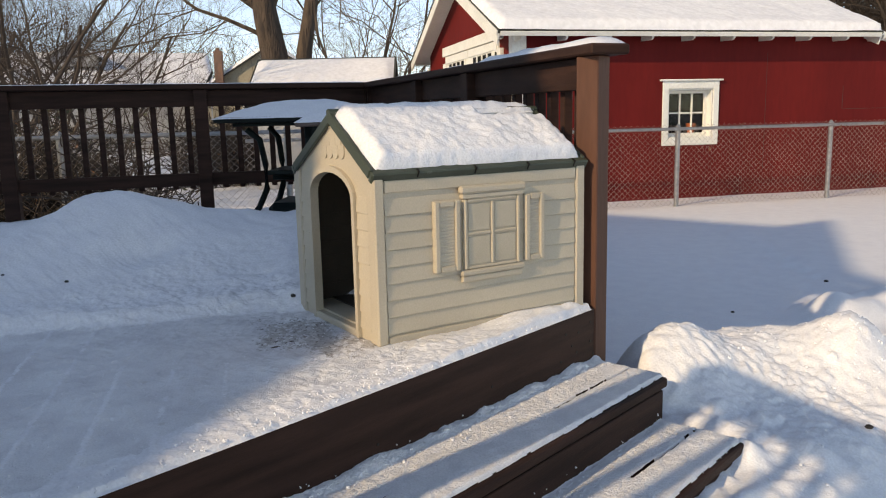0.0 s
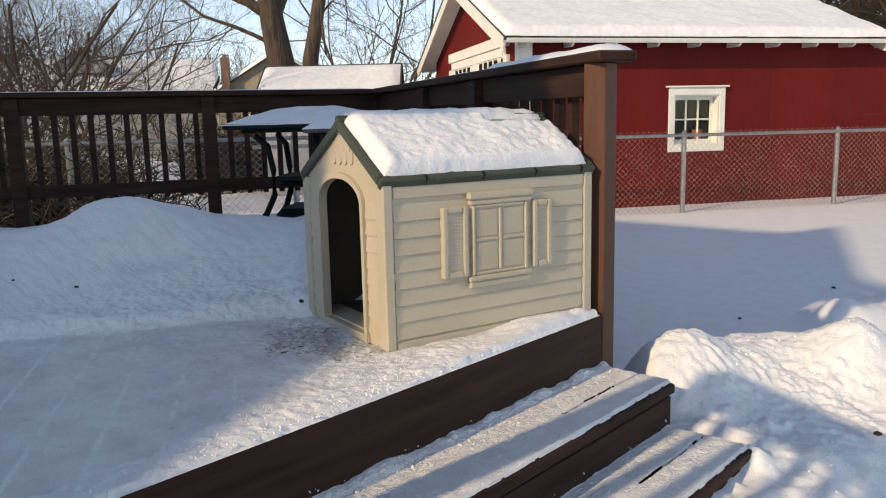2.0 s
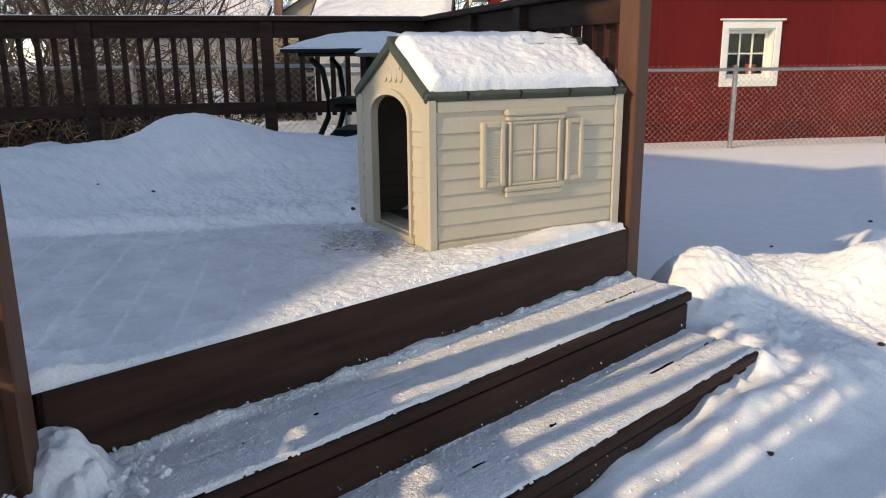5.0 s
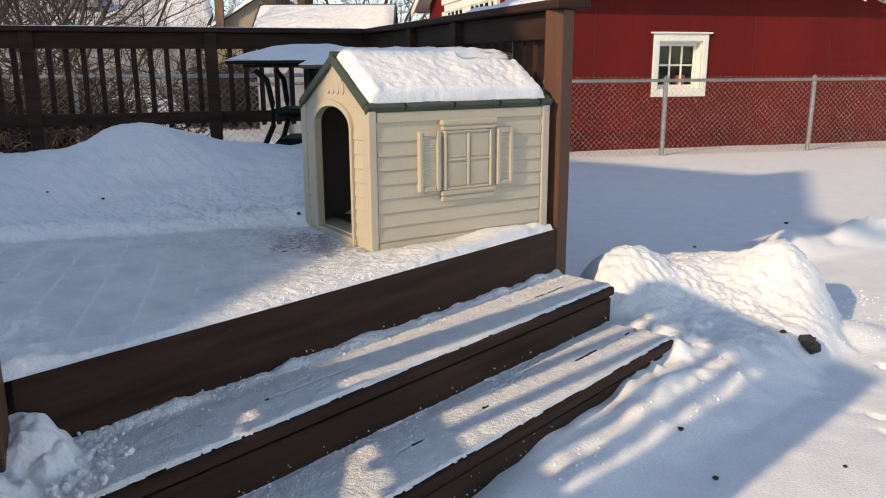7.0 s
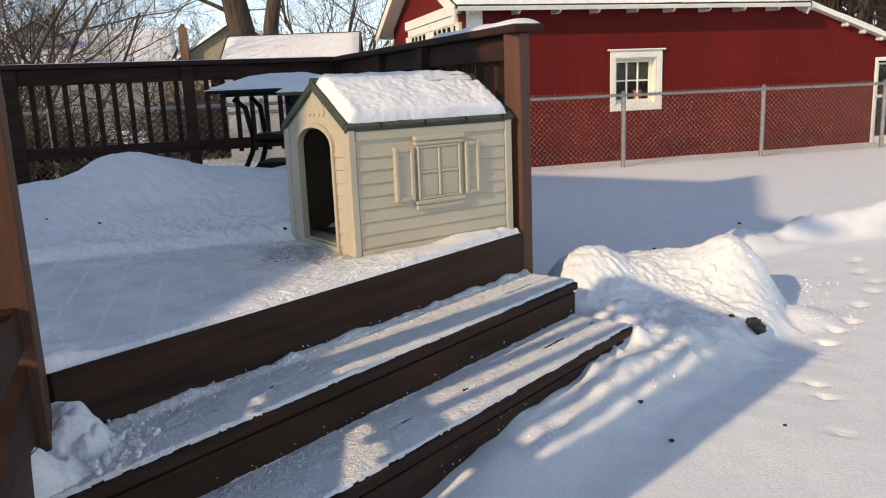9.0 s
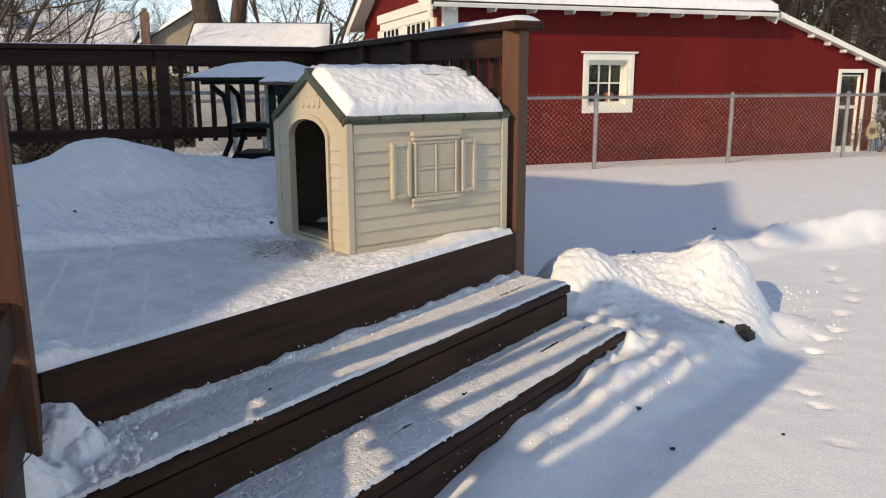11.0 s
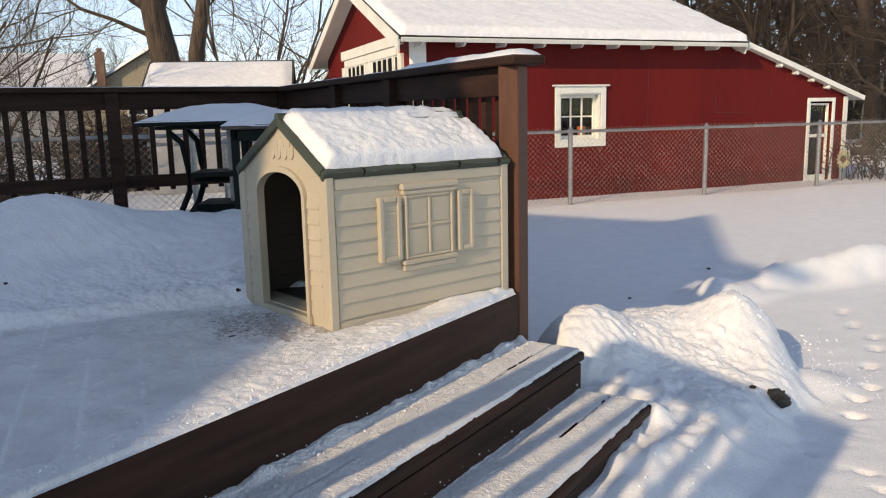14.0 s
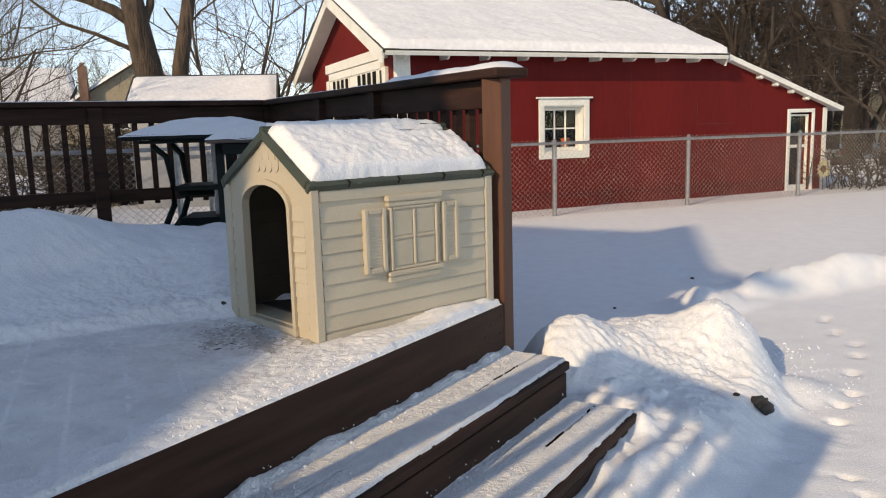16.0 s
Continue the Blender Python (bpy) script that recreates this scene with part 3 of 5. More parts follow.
for y in (0.0, W):                                            # corner boards
    s = 1 if y == 0 else -1
    part("corner_board", box(-0.009, y - 0.009 * s, 0.0, 0.026, y + 0.040 * s, H - 0.004, 0.005), TAN, house)
part("corner_board", box(L - 0.034, -0.009, 0.0, L + 0.006, 0.012, H - 0.004, 0.005), TAN, house)
part("base_trim", box(0.028, -0.008, 0.0, L - 0.036, 0.004, 0.024, 0.004), TAN, house)
part("eave_trim", box(0.028, -0.007, H - 0.050, L - 0.036, 0.004, H - 0.012, 0.003), TAN, house)
# lapped boards
COURSE, Z0 = 0.0515, 0.0315
lap = [(0.0, 0.0), (-0.0068, 0.0015), (-0.006, 0.006), (-0.0015, COURSE - 0.001), (0.0, COURSE - 0.001)]
board = None
for k in range(8):
    m = pose(0.028, 0, Z0 + k * COURSE)
    if board is None:
        board = part("siding_board", prism(lap, "x", 0.0, L - 0.066), TAN, house)
        board.matrix_basis = m
    else:
        share("siding_board", board, house, m)
flap = [(0.0, 0.0), (-0.0062, 0.0015), (-0.006, 0.006), (-0.0012, COURSE - 0.001), (0.0, COURSE - 0.001)]
for y0, y1 in ((0.042, D0 - 0.020), (D1 + 0.020, W - 0.042)):
    fb = None
    for k in range(8):
        m = pose(0, y0, Z0 + 0.004 + k * COURSE)
        if fb is None:
            fb = part("siding_board", prism(flap, "y", 0.0, y1 - y0), TAN, house)
            fb.matrix_basis = m
        else:
            share("siding_board", fb, house, m)
# arched door trim
inner = arch(D0, D1, SPRING, ARCH)
outer = arch(D0 - 0.018, D1 + 0.018, SPRING, ARCH + 0.020)
part("door_trim", prism([(D1 + 0.018, 0.0)] + outer + [(D0 - 0.018, 0.0), (D0, 0.0)] + inner[::-1] + [(D1, 0.0)], "x", -0.013, 0.002), TAN, house)
# fish-scale shingles and a little vent in the gable
for row, (z, n) in enumerate(((0.570, 4), (0.600, 3), (0.630, 2))):
    for k in range(n):
        y = RY + (k - (n - 1) / 2) * 0.042
        pts = [(y - 0.0205, z + 0.028)] + [(y - 0.0205 * math.cos(math.pi * j / 8), z + 0.004 - 0.019 * math.sin(math.pi * j / 8)) for j in range(9)] + [(y + 0.0205, z + 0.028)]
        part("scallop", prism(pts, "x", -0.0042 + 0.0011 * row, 0.002), TAN, house)
for k in range(3):
    part("vent_slat", box(-0.006, RY - 0.028 + 0.007 * k, 0.652 + 0.009 * k, 0.002, RY + 0.028 - 0.007 * k, 0.657 + 0.009 * k, 0.001), TAN_IN, house)
# moulded window with shutters
win = part("window", box(0.302, -0.012, 0.198, 0.524, 0.001, 0.424, 0.003), TAN, house)
part("head", box(0.288, -0.024, 0.440, 0.546, 0.0, 0.464, 0.006), TAN, win)
part("head_moulding", box(0.295, -0.020, 0.424, 0.538, 0.0, 0.4395, 0.003), TAN, win)
part("sill", box(0.289, -0.022, 0.179, 0.542, 0.0, 0.1975, 0.005), TAN, win)
part("apron", box(0.294, -0.017, 0.158, 0.534, 0.0, 0.1785, 0.003), TAN, win)
for x0, x1 in ((0.302, 0.315), (0.511, 0.524)):
    part("stile", box(x0, -0.019, 0.198, x1, -0.010, 0.4235, 0.004), TAN, win)
for z0, z1 in ((0.198, 0.209), (0.412, 0.4235)):
    part("rail", box(0.3155, -0.0185, z0, 0.5105, -0.010, z1, 0.004), TAN, win)
part("mullion", box(0.4065, -0.018, 0.2095, 0.4195, -0.010, 0.4115, 0.004), TAN, win)
for x0, x1 in ((0.316, 0.406), (0.420, 0.510)):
    part("glazing_bar", box(x0, -0.0178, 0.306, x1, -0.010, 0.318, 0.004), TAN, win)
    for z0, z1 in ((0.2105, 0.305), (0.319, 0.411)):
        part("pane", box(x0 + 0.003, -0.0145, z0 + 0.002, x1 - 0.003, -0.010, z1 - 0.002, 0.002), TAN_IN, win)
for x0, x1 in ((0.192, 0.287), (0.547, 0.627)):
    sh = part("shutter", box(x0, -0.012, 0.200, x1, 0.001, 0.424, 0.003), TAN, house)
    part("stile", box(x0, -0.020, 0.200, x0 + 0.019, -0.010, 0.424, 0.004), TAN, sh)
    part("stile", box(x1 - 0.019, -0.020, 0.200, x1, -0.010, 0.424, 0.004), TAN, sh)
    part("rail", box(x0 + 0.0195, -0.0195, 0.200, x1 - 0.0195, -0.010, 0.220, 0.004), TAN, sh)
    part("rail", box(x0 + 0.0195, -0.0195, 0.404, x1 - 0.0195, -0.010, 0.424, 0.004), TAN, sh)
    lou = [(0.0, 0.0), (-0.0022, 0.001), (-0.0020, 0.003), (0.0, 0.0098)]
    lv = None
    for k in range(18):
        m = pose(x0 + 0.020, -0.0115, 0.2215 + 0.0101 * k)
        if lv is None:
            lv = part("louvre", prism(lou, "x", 0.0, x1 - x0 - 0.040), TAN, sh)
            lv.matrix_basis = m
        else:
            share("louvre", lv, sh, m)
# roof
OV, TH = 0.011, 0.016
for side in (0, 1):
    run = (RY if side == 0 else W - RY) + OV
    slope, SL = math.atan2(R - 0.518, run), math.hypot(R - 0.518, run)
    m = pose(-OV, -OV, 0.518, math.degrees(slope), 0, 0) if side == 0 else pose(L + OV, W + OV, 0.518, math.degrees(slope), 0, 180)
    roof = part("roof", box(0, 0, -TH, L + 2 * OV, SL, 0.0, 0.003), GREEN, house)
    roof.matrix_basis = m
    part("eave_band", box(-0.003, -0.006, -0.031, L + 2 * OV + 0.003, 0.014, 0.004, 0.004), GREEN, roof)
    for x in (-0.004, L + 2 * OV - 0.012):
        part("rake_band", box(x, 0.015, -0.027, x + 0.016, SL + 0.003, 0.006, 0.004), GREEN, roof)
    for x in (0.15, 0.36, 0.57, 0.77):
        part("seam_clip", box(x, -0.009, -0.014, x + 0.004, 0.010, 0.009, 0.001), NAIL, roof)

    def gap(X, Y, s=side, SL=SL):
        if s:
            return np.ones(X.shape)
        return 1 - 0.99 * sstep(X, 0.50, 0.54) * (1 - sstep(X, 0.80, 0.84)) * np.exp(-((Y - SL + 0.064 + 0.012 * fbm(X * 20, X * 0, 72)) / 0.030) ** 4)
    sn = snow_slab("roof_snow", L + 2 * OV - 0.030, SL - 0.012 + (0.010 if side else 0.0), 0.046, 0.0075, 71 + side, roof, SNOW, 0.17, 8.0, 0.034, 0.012, gap, "soft fluffy snow on the roof", 0.22, 2)
    sn.matrix_basis = pose(0.014, 0.018, 0.0)
part("ridge_cap", rod((-OV - 0.002, RY, R + 0.002), (L + OV + 0.002, RY, R + 0.002), 0.014, sides=10), GREEN, house)
sn = snow_slab("ridge_snow", L - 0.02, 0.10, 0.045, 0.0075, 77, house, SNOW, 0.2, 8.0, 0.055, 0.02, None, "", 0.17, 2)
sn.matrix_basis = pose(0.01, RY - 0.030, R - 0.004)

# ---- garden table on the deck ----
def curve_tube(pts, r, sides=8, taper=1.0):
    """A bent tube through pts."""
    V, F = [], []
    n = len(pts)
    P = [Vector(p) for p in pts]
    for i, p in enumerate(P):
        d = (P[min(i + 1, n - 1)] - P[max(i - 1, 0)]).normalized()
        q = d.to_track_quat("Z", "Y")
        rr = r * (1 + (taper - 1) * i / (n - 1))
        for k in range(sides):
            a = 2 * math.pi * k / sides
            V.append(tuple(p + q @ Vector((rr * math.cos(a), rr * math.sin(a), 0))))
        if i:
            for k in range(sides):
                F.append(((i - 1) * sides + k, (i - 1) * sides + (k + 1) % sides, i * sides + (k + 1) % sides, i * sides + k))
    F.append(tuple(range(sides))[::-1])
    F.append(tuple(range((n - 1) * sides, n * sides)))
    return V, F


TB = 0.02
table = thing("garden_table", pose(-2.24, 0.52, TB, 0, 0, 40), "dark green metal garden table with thick snow on top", "table")
part("tabletop", box(-0.44, -0.40, 0.655, 0.44, 0.40, 0.685, 0.008), DARKGREEN, table)
part("apron", box(-0.36, -0.32, 0.635, 0.36, 0.32, 0.654, 0.004), DARKGREEN, table)
for sx in (-1, 1):
    for sy in (-1, 1):
        V, F = curve_tube([(sx * 0.30, sy * 0.26, 0.62), (sx * 0.24, sy * 0.22, 0.56), (sx * 0.22, sy * 0.2, 0.42), (sx * 0.22, sy * 0.20, 0.28), (sx * 0.26, sy * 0.24, 0.18), (sx * 0.40, sy * 0.36, 0.0)], 0.018)
        pmesh("leg", V, F, DARKGREEN, table, smooth=True)
part("brace", rod((-0.23, 0, 0.33), (0.23, 0, 0.33), 0.015), DARKGREEN, table)
part("shelf", box(-0.22, -0.2, 0.36, 0.22, 0.2, 0.385, 0.004), DARKGREEN, table)
part("umbrella_tube", rod((0, 0, 0.0), (0, 0, 0.655), 0.024, sides=12), GALV, table, "grey steel tube under the middle")
part("foot", box(-0.22, -0.22, 0.10, 0.22, 0.22, 0.20, 0.03), DARKGREEN, table)
sn = snow_slab("snow_cap", 0.896, 0.816, 0.125, 0.014, 81, table, SNOW, 0.22, 2.5, 0.40, 0.015, None, "", 0.06)
sn.matrix_basis = pose(-0.448, -0.408, 0.668)
side_table = thing("side_table", pose(-1.75, 0.42, TB, 0, 0, 40), "small brown-edged side table with snow on top", "table")
part("tabletop", box(-0.26, -0.24, 0.630, 0.26, 0.24, 0.655, 0.006), SLAT, side_table)
for sx in (-1, 1):
    for sy in (-1, 1):
        part("leg", box(sx * 0.20 - 0.02, sy * 0.18 - 0.02, 0.0, sx * 0.20 + 0.02, sy * 0.18 + 0.02, 0.63, 0.004), DARKGREEN, side_table)
part("apron", box(-0.22, -0.20, 0.57, 0.22, 0.20, 0.629, 0.003), DARKGREEN, side_table)
sn = snow_slab("snow_cap", 0.530, 0.490, 0.095, 0.012, 83, side_table, SNOW, 0.22, 4.0, 0.22, 0.012, None, "", 0.08)
sn.matrix_basis = pose(-0.265, -0.245, 0.642)

# ---- garage ----
GA = 55.5
gar = thing("garage", pose(-3.14, 7.75, -0.55, 0, 0, GA), "barn-red wooden garage with white trim and a snow-covered roof", "garage")
U0, U1, U2, WID, EV, RG = -2.52, 2.62, 5.15, 4.62, 2.31, 3.28
DU0, DU1, DZ = 4.33, 4.82, 1.36                             # lean-to door
WU0, WU1, WZ0, WZ1 = -0.345, 0.325, 0.87, 1.53              # window opening
bm = box(U0, 0, 0, WU0, 0.12, EV + 0.05)
for b in ((WU1, 0, 0, U1, 0.12, EV + 0.05), (WU0, 0, 0, WU1, 0.12, WZ0), (WU0, 0, WZ1, WU1, 0.12, EV + 0.05)):
    box(*b, bm=bm)
part("side_wall", bm, RED, gar)
gable = [(0.12, 0), (0.12, EV + 0.08), (WID / 2, RG + 0.0), (WID, EV + 0.05), (WID, 0)]
part("gable_wall", prism(gable, "x", U0, U0 + 0.12), RED, gar)
part("gable_wall", prism(gable, "x", U1 - 0.12, U1), RED, gar)
part("back_wall", box(U0 + 0.12, WID - 0.12, 0, U1 - 0.12, WID - 0.001, EV + 0.05), RED, gar)
part("floor_slab", box(U0 + 0.12, 0.12, 0.0, U1 - 0.12, WID - 0.12, 0.05), SHADOW_IN, gar)
# sheathing seams
for u0, z0, u1, z1 in ((2.40, 1.22, 2.404, 1.54), (2.40, 1.216, 3.15, 1.22), (3.50, 1.46, 3.504, 1.60), (-1.3, 0.4, -1.297, 2.0), (1.15, 0.4, 1.153, 2.0)):
    part("seam", box(u0, -0.002, z0, u1, 0.001, z1), SHINGLE, gar)
part("corner_board", box(U0 - 0.02, -0.024, 0.0, U0 + 0.17, 0.0, EV - 0.06, 0.003), WHITE, gar)
part("corner_board", box(U0 - 0.024, -0.022, 0.0, U0 - 0.001, 0.10, EV - 0.06, 0.003), WHITE, gar)
# roof slabs with snow
OE, OG = 0.33, 0.30
rs = math.atan2(RG - EV, WID / 2)
rl = (WID / 2 + OE) / math.cos(rs)
ez = EV - OE * math.tan(rs) + 0.085
for side in (0, 1):
    m = pose(U0 - OG, -OE, ez, math.degrees(rs), 0, 0) if side == 0 else pose(U1 + 0.10, WID + OE, ez, math.degrees(rs), 0, 180)
    rlx = U1 + 0.10 - (U0 - OG)
    rf = part("roof", box(0, 0, -0.05, rlx, rl, 0.0), SHINGLE, gar, "dark shingle roof edge")
    rf.matrix_basis = m
    part("soffit", box(0.02, 0.03, -0.075, rlx - 0.02, rl - 0.06, -0.052), WHITE, rf)
    for x in (0.0, rlx - 0.025):
        part("rake_board", box(x, 0.0, -0.19, x + 0.025, rl, -0.052, 0.003), WHITE, rf)
        part("rake_moulding", box(x - 0.018, 0.0, -0.075, x - 0.001, rl, -0.014, 0.003), WHITE, rf)
    part("gutter_board", box(0.03, -0.022, -0.075, rlx - 0.03, -0.001, -0.020, 0.004), WHITE, rf)
    sn = snow_slab("roof_snow", rlx - 0.02, rl, 0.11, 0.045, 91 + side, rf, SNOW_FAR, 0.12, 0.9, 0.07, 0.012, None, "smooth thick snow")
    sn.matrix_basis = pose(0.01, 0.0, 0.0)
tail = None
for k in range(10):
    u = U0 + 0.02 + 0.585 * k
    if tail is None:
        tail = part("rafter_tail", prism([(-OE + 0.03, 0.0), (-OE + 0.03, -0.035), (-OE + 0.08, -0.06), (0.0, -0.05), (0.0, 0.10)], "x", -0.013, 0.013), WHITE, gar)
        tail.matrix_basis = pose(u, 0, ez - 0.058)
    else:
        share("rafter_tail", tail, gar, pose(u, 0, ez - 0.058))
# window in the side wall
gw = thing("window_1", pose(0, 0, 0), "white six-pane window set deep in the red wall", "window", kind="structure")
gw.parent = gar
del gw["category"]
for b in ((WU0 - 0.085, WZ0 - 0.09, WU0, WZ1 + 0.10), (WU1, WZ0 - 0.09, WU1 + 0.085, WZ1 + 0.10), (WU0, WZ0 - 0.09, WU1, WZ0), (WU0, WZ1, WU1, WZ1 + 0.10)):
    part("casing", box(b[0], -0.026, b[1], b[2], -0.001, b[3], 0.004), WHITE, gw)
part("head_cap", box(WU0 - 0.13, -0.055, WZ1 + 0.10, WU1 + 0.13, -0.001, WZ1 + 0.125, 0.006), WHITE, gw)
part("jamb", box(WU0 + 0.001, 0.0, WZ0, WU0 + 0.02, 0.14, WZ1), WHITE, gw)
part("jamb", box(WU1 - 0.02, 0.0, WZ0, WU1 - 0.001, 0.14, WZ1), WHITE, gw)
part("jamb", box(WU0 + 0.021, 0.0, WZ1 - 0.02, WU1 - 0.021, 0.14, WZ1), WHITE, gw)
part("stool", box(WU0 + 0.021, -0.01, WZ0, WU1 - 0.021, 0.14, WZ0 + 0.02), WHITE, gw)
SU0, SU1, SZ0, SZ1 = WU0 + 0.021, WU1 - 0.021, WZ0 + 0.021, WZ1 - 0.021
for b in ((SU0, SZ0, SU0 + 0.04, SZ1), (SU1 - 0.04, SZ0, SU1, SZ1), (SU0 + 0.041, SZ0, SU1 - 0.041, SZ0 + 0.05), (SU0 + 0.041, SZ1 - 0.04, SU1 - 0.041, SZ1)):
    part("sash", box(b[0], 0.10, b[1], b[2], 0.13, b[3], 0.002), WHITE, gw)
for k in (1, 2):
    u = SU0 + 0.04 + (SU1 - SU0 - 0.08) * k / 3
    part("glazing_bar", box(u - 0.009, 0.104, SZ0 + 0.051, u + 0.009, 0.128, SZ1 - 0.041), WHITE, gw)
zm = (SZ0 + SZ1) / 2 + 0.01
for k in range(3):
    a0 = SU0 + 0.041 + (SU1 - SU0 - 0.082) * k / 3 + 0.009
    a1 = SU0 + 0.041 + (SU1 - SU0 - 0.082) * (k + 1) / 3 - 0.010
    part("glazing_bar", box(a0, 0.104, zm - 0.010, a1, 0.128, zm + 0.010), WHITE, gw)
    for z0, z1 in ((SZ0 + 0.051, zm - 0.0105), (zm + 0.0105, SZ1 - 0.041)):
        part("pane", box(a0 + 0.001, 0.114, z0, a1 - 0.001, 0.118, z1), GLASS, gw).visible_shadow = False
pot = thing("flower_pot", pose(*(gar.matrix_world @ Vector((0.13, 0.20, 0.93)))), "orange pot standing inside the garage window", "pot")
part("bowl", rod((0, 0, 0.0), (0, 0, 0.14), 0.045, 0.07, 12), ORANGE, pot)
# added sheets that keep the garage interior dark behind the glass
part("dark_backing", box(WU0 - 0.3, 0.42, 0.5, WU1 + 0.3, 0.46, 1.9), SHADOW_IN, gar, "dark sheet added behind the window for the unlit interior")
part("dark_backing", box(DU0 - 0.2, 0.30, 0.0, DU1 + 0.05, 0.34, 1.40), SHADOW_IN, gar, "dark sheet added behind the door for the unlit interior")
shelf = part("window_shelf", box(WU0 - 0.1, 0.145, 0.86, WU1 + 0.1, 0.40, 0.93), SLAT, gar)
# double doors in the gable end
for y0, y1 in ((0.52, 1.90), (1.91, 3.30)):
    d = part("garage_door", box(U0 - 0.035, y0, 0.02, U0 - 0.002, y1, 2.21, 0.004), WHITE, gar)
    for k in range(4):
        a = y0 + 0.20 + k * (y1 - y0 - 0.40) / 4
        b = a + (y1 - y0 - 0.40) / 4
        part("pane", box(U0 - 0.042, a + 0.025, 1.84, U0 - 0.036, b - 0.025, 2.07), SHADOW_IN, d, "dark window pane")
        part("bar", box(U0 - 0.055, a - 0.018, 1.82, U0 - 0.036, a + 0.018, 2.085, 0.003), WHITE, d)
    part("cross_rail", box(U0 - 0.055, y0 + 0.02, 2.09, U0 - 0.036, y1 - 0.02, 2.20, 0.003), WHITE, d)
    part("cross_rail", box(U0 - 0.055, y0 + 0.02, 1.70, U0 - 0.036, y1 - 0.02, 1.815, 0.003), WHITE, d)
part("door_header", box(U0 - 0.06, 0.36, 2.215, U0 - 0.002, 3.46, 2.36, 0.005), WHITE, gar)
for y in (0.36, 3.31):
    part("door_casing", box(U0 - 0.055, y, 0.0, U0 - 0.002, y + 0.15, 2.10, 0.004), WHITE, gar)
part("hinge", box(U0 - 0.075, 0.50, 1.78, U0 - 0.056, 0.53, 2.06), SHINGLE, gar)
# lean-to at the end, with a glazed door


def lean(u):
    return EV - 0.015 + (1.47 - EV) * (u - U1) / (U2 - U1)


lw = [(U1 + 0.001, 0), (U1 + 0.001, lean(U1)), (U2, lean(U2)), (U2, 0), (DU1, 0), (DU1, DZ), (DU0, DZ), (DU0, 0)]
part("lean_to_wall", prism(lw, "y", 0.0, 0.12), RED, gar)
part("lean_to_wall", box(U2 - 0.1, 0.121, 0, U2, 3.0, lean(U2) - 0.01), RED, gar)
part("lean_to_wall", prism([(U1 + 0.001, 0), (U1 + 0.001, lean(U1)), (U2, lean(U2)), (U2, 0)], "y", 3.0, 3.1), RED, gar)
part("corner_board", box(U2 - 0.08, -0.022, 0, U2 + 0.01, -0.001, lean(U2) - 0.02, 0.003), WHITE, gar)
la = math.degrees(math.atan2(EV - 1.47, U2 - U1))
ll = math.hypot(EV - 1.47, U2 - U1) + 0.24
lr = part("lean_to_roof", box(0, -0.12, 0.0, ll, 3.2, 0.045), SHINGLE, gar, "dark shingle roof under snow")
lr.matrix_basis = pose(U1 + 0.02, 0, EV + 0.0, 0, la, 0)
part("rake_board", box(0.0, -0.14, -0.030, ll, -0.121, 0.046, 0.003), WHITE, lr)
part("soffit", box(0.0, -0.119, -0.024, ll, 3.18, -0.001), WHITE, lr)
for k in range(4):
    part("lookout", box(1.0 + 0.36 * k, -0.10, -0.085, 1.06 + 0.36 * k, -0.002, -0.026, 0.003), WHITE, lr)
sn = snow_slab("roof_snow", ll, 3.25, 0.06, 0.05, 95, lr, SNOW_FAR, 0.2, 1.2, 0.08, 0.05)
sn.matrix_basis = pose(0, -0.10, 0.0455)
gd = part("storm_door", box(DU0 + 0.03, 0.03, 0.05, DU0 + 0.065, 0.07, DZ - 0.03), WHITE, gar, "white-framed glazed door")
part("stile", box(DU1 - 0.055, 0.03, 0.05, DU1 - 0.03, 0.07, DZ - 0.03), WHITE, gd)
for z0, z1 in ((0.05, 0.16), (0.78, 0.83), (DZ - 0.055, DZ - 0.03)):
    part("rail", box(DU0 + 0.066, 0.032, z0, DU1 - 0.056, 0.068, z1), WHITE, gd)
for z0, z1 in ((0.161, 0.779), (0.831, DZ - 0.056)):
    part("pane", box(DU0 + 0.066, 0.048, z0, DU1 - 0.056, 0.052, z1), GLASS, gd).visible_shadow = False
for b in ((DU0 - 0.055, 0, DU0, DZ + 0.06), (DU1, 0, DU1 + 0.055, DZ + 0.06), (DU0, DZ, DU1, DZ + 0.06)):
    part("door_casing", box(b[0], -0.026, b[1], b[2], -0.001, b[3], 0.004), WHITE, gar)
flower = thing("garden_ornament", gar.matrix_world @ pose(4.86, -0.25, 0.02), "cream metal sunflower ornament on a stake by the door", "garden ornament")
part("stake", rod((0, 0, -0.1), (0, 0, 0.36), 0.008, sides=6), SHINGLE, flower)
for k in range(14):
    a = 2 * math.pi * k / 14
    c, s = math.cos(a), math.sin(a)
    V = [(0.05 * c, 0, 0.40 + 0.05 * s), (0.11 * c - 0.03 * s, -0.01, 0.40 + 0.11 * s + 0.03 * c), (0.17 * c, -0.02, 0.40 + 0.17 * s), (0.11 * c + 0.03 * s, -0.01, 0.40 + 0.11 * s - 0.03 * c)]
    V += [(x, y + 0.006, z) for x, y, z in V]
    pmesh("petal", V, [(0, 1, 2, 3), (7, 6, 5, 4), (0, 4, 5, 1), (1, 5, 6, 2), (2, 6, 7, 3), (3, 7, 4, 0)], PETAL, flower)
part("disc", rod((0, -0.02, 0.40), (0, 0.01, 0.40), 0.055, sides=14), DRYLEAF, flower)
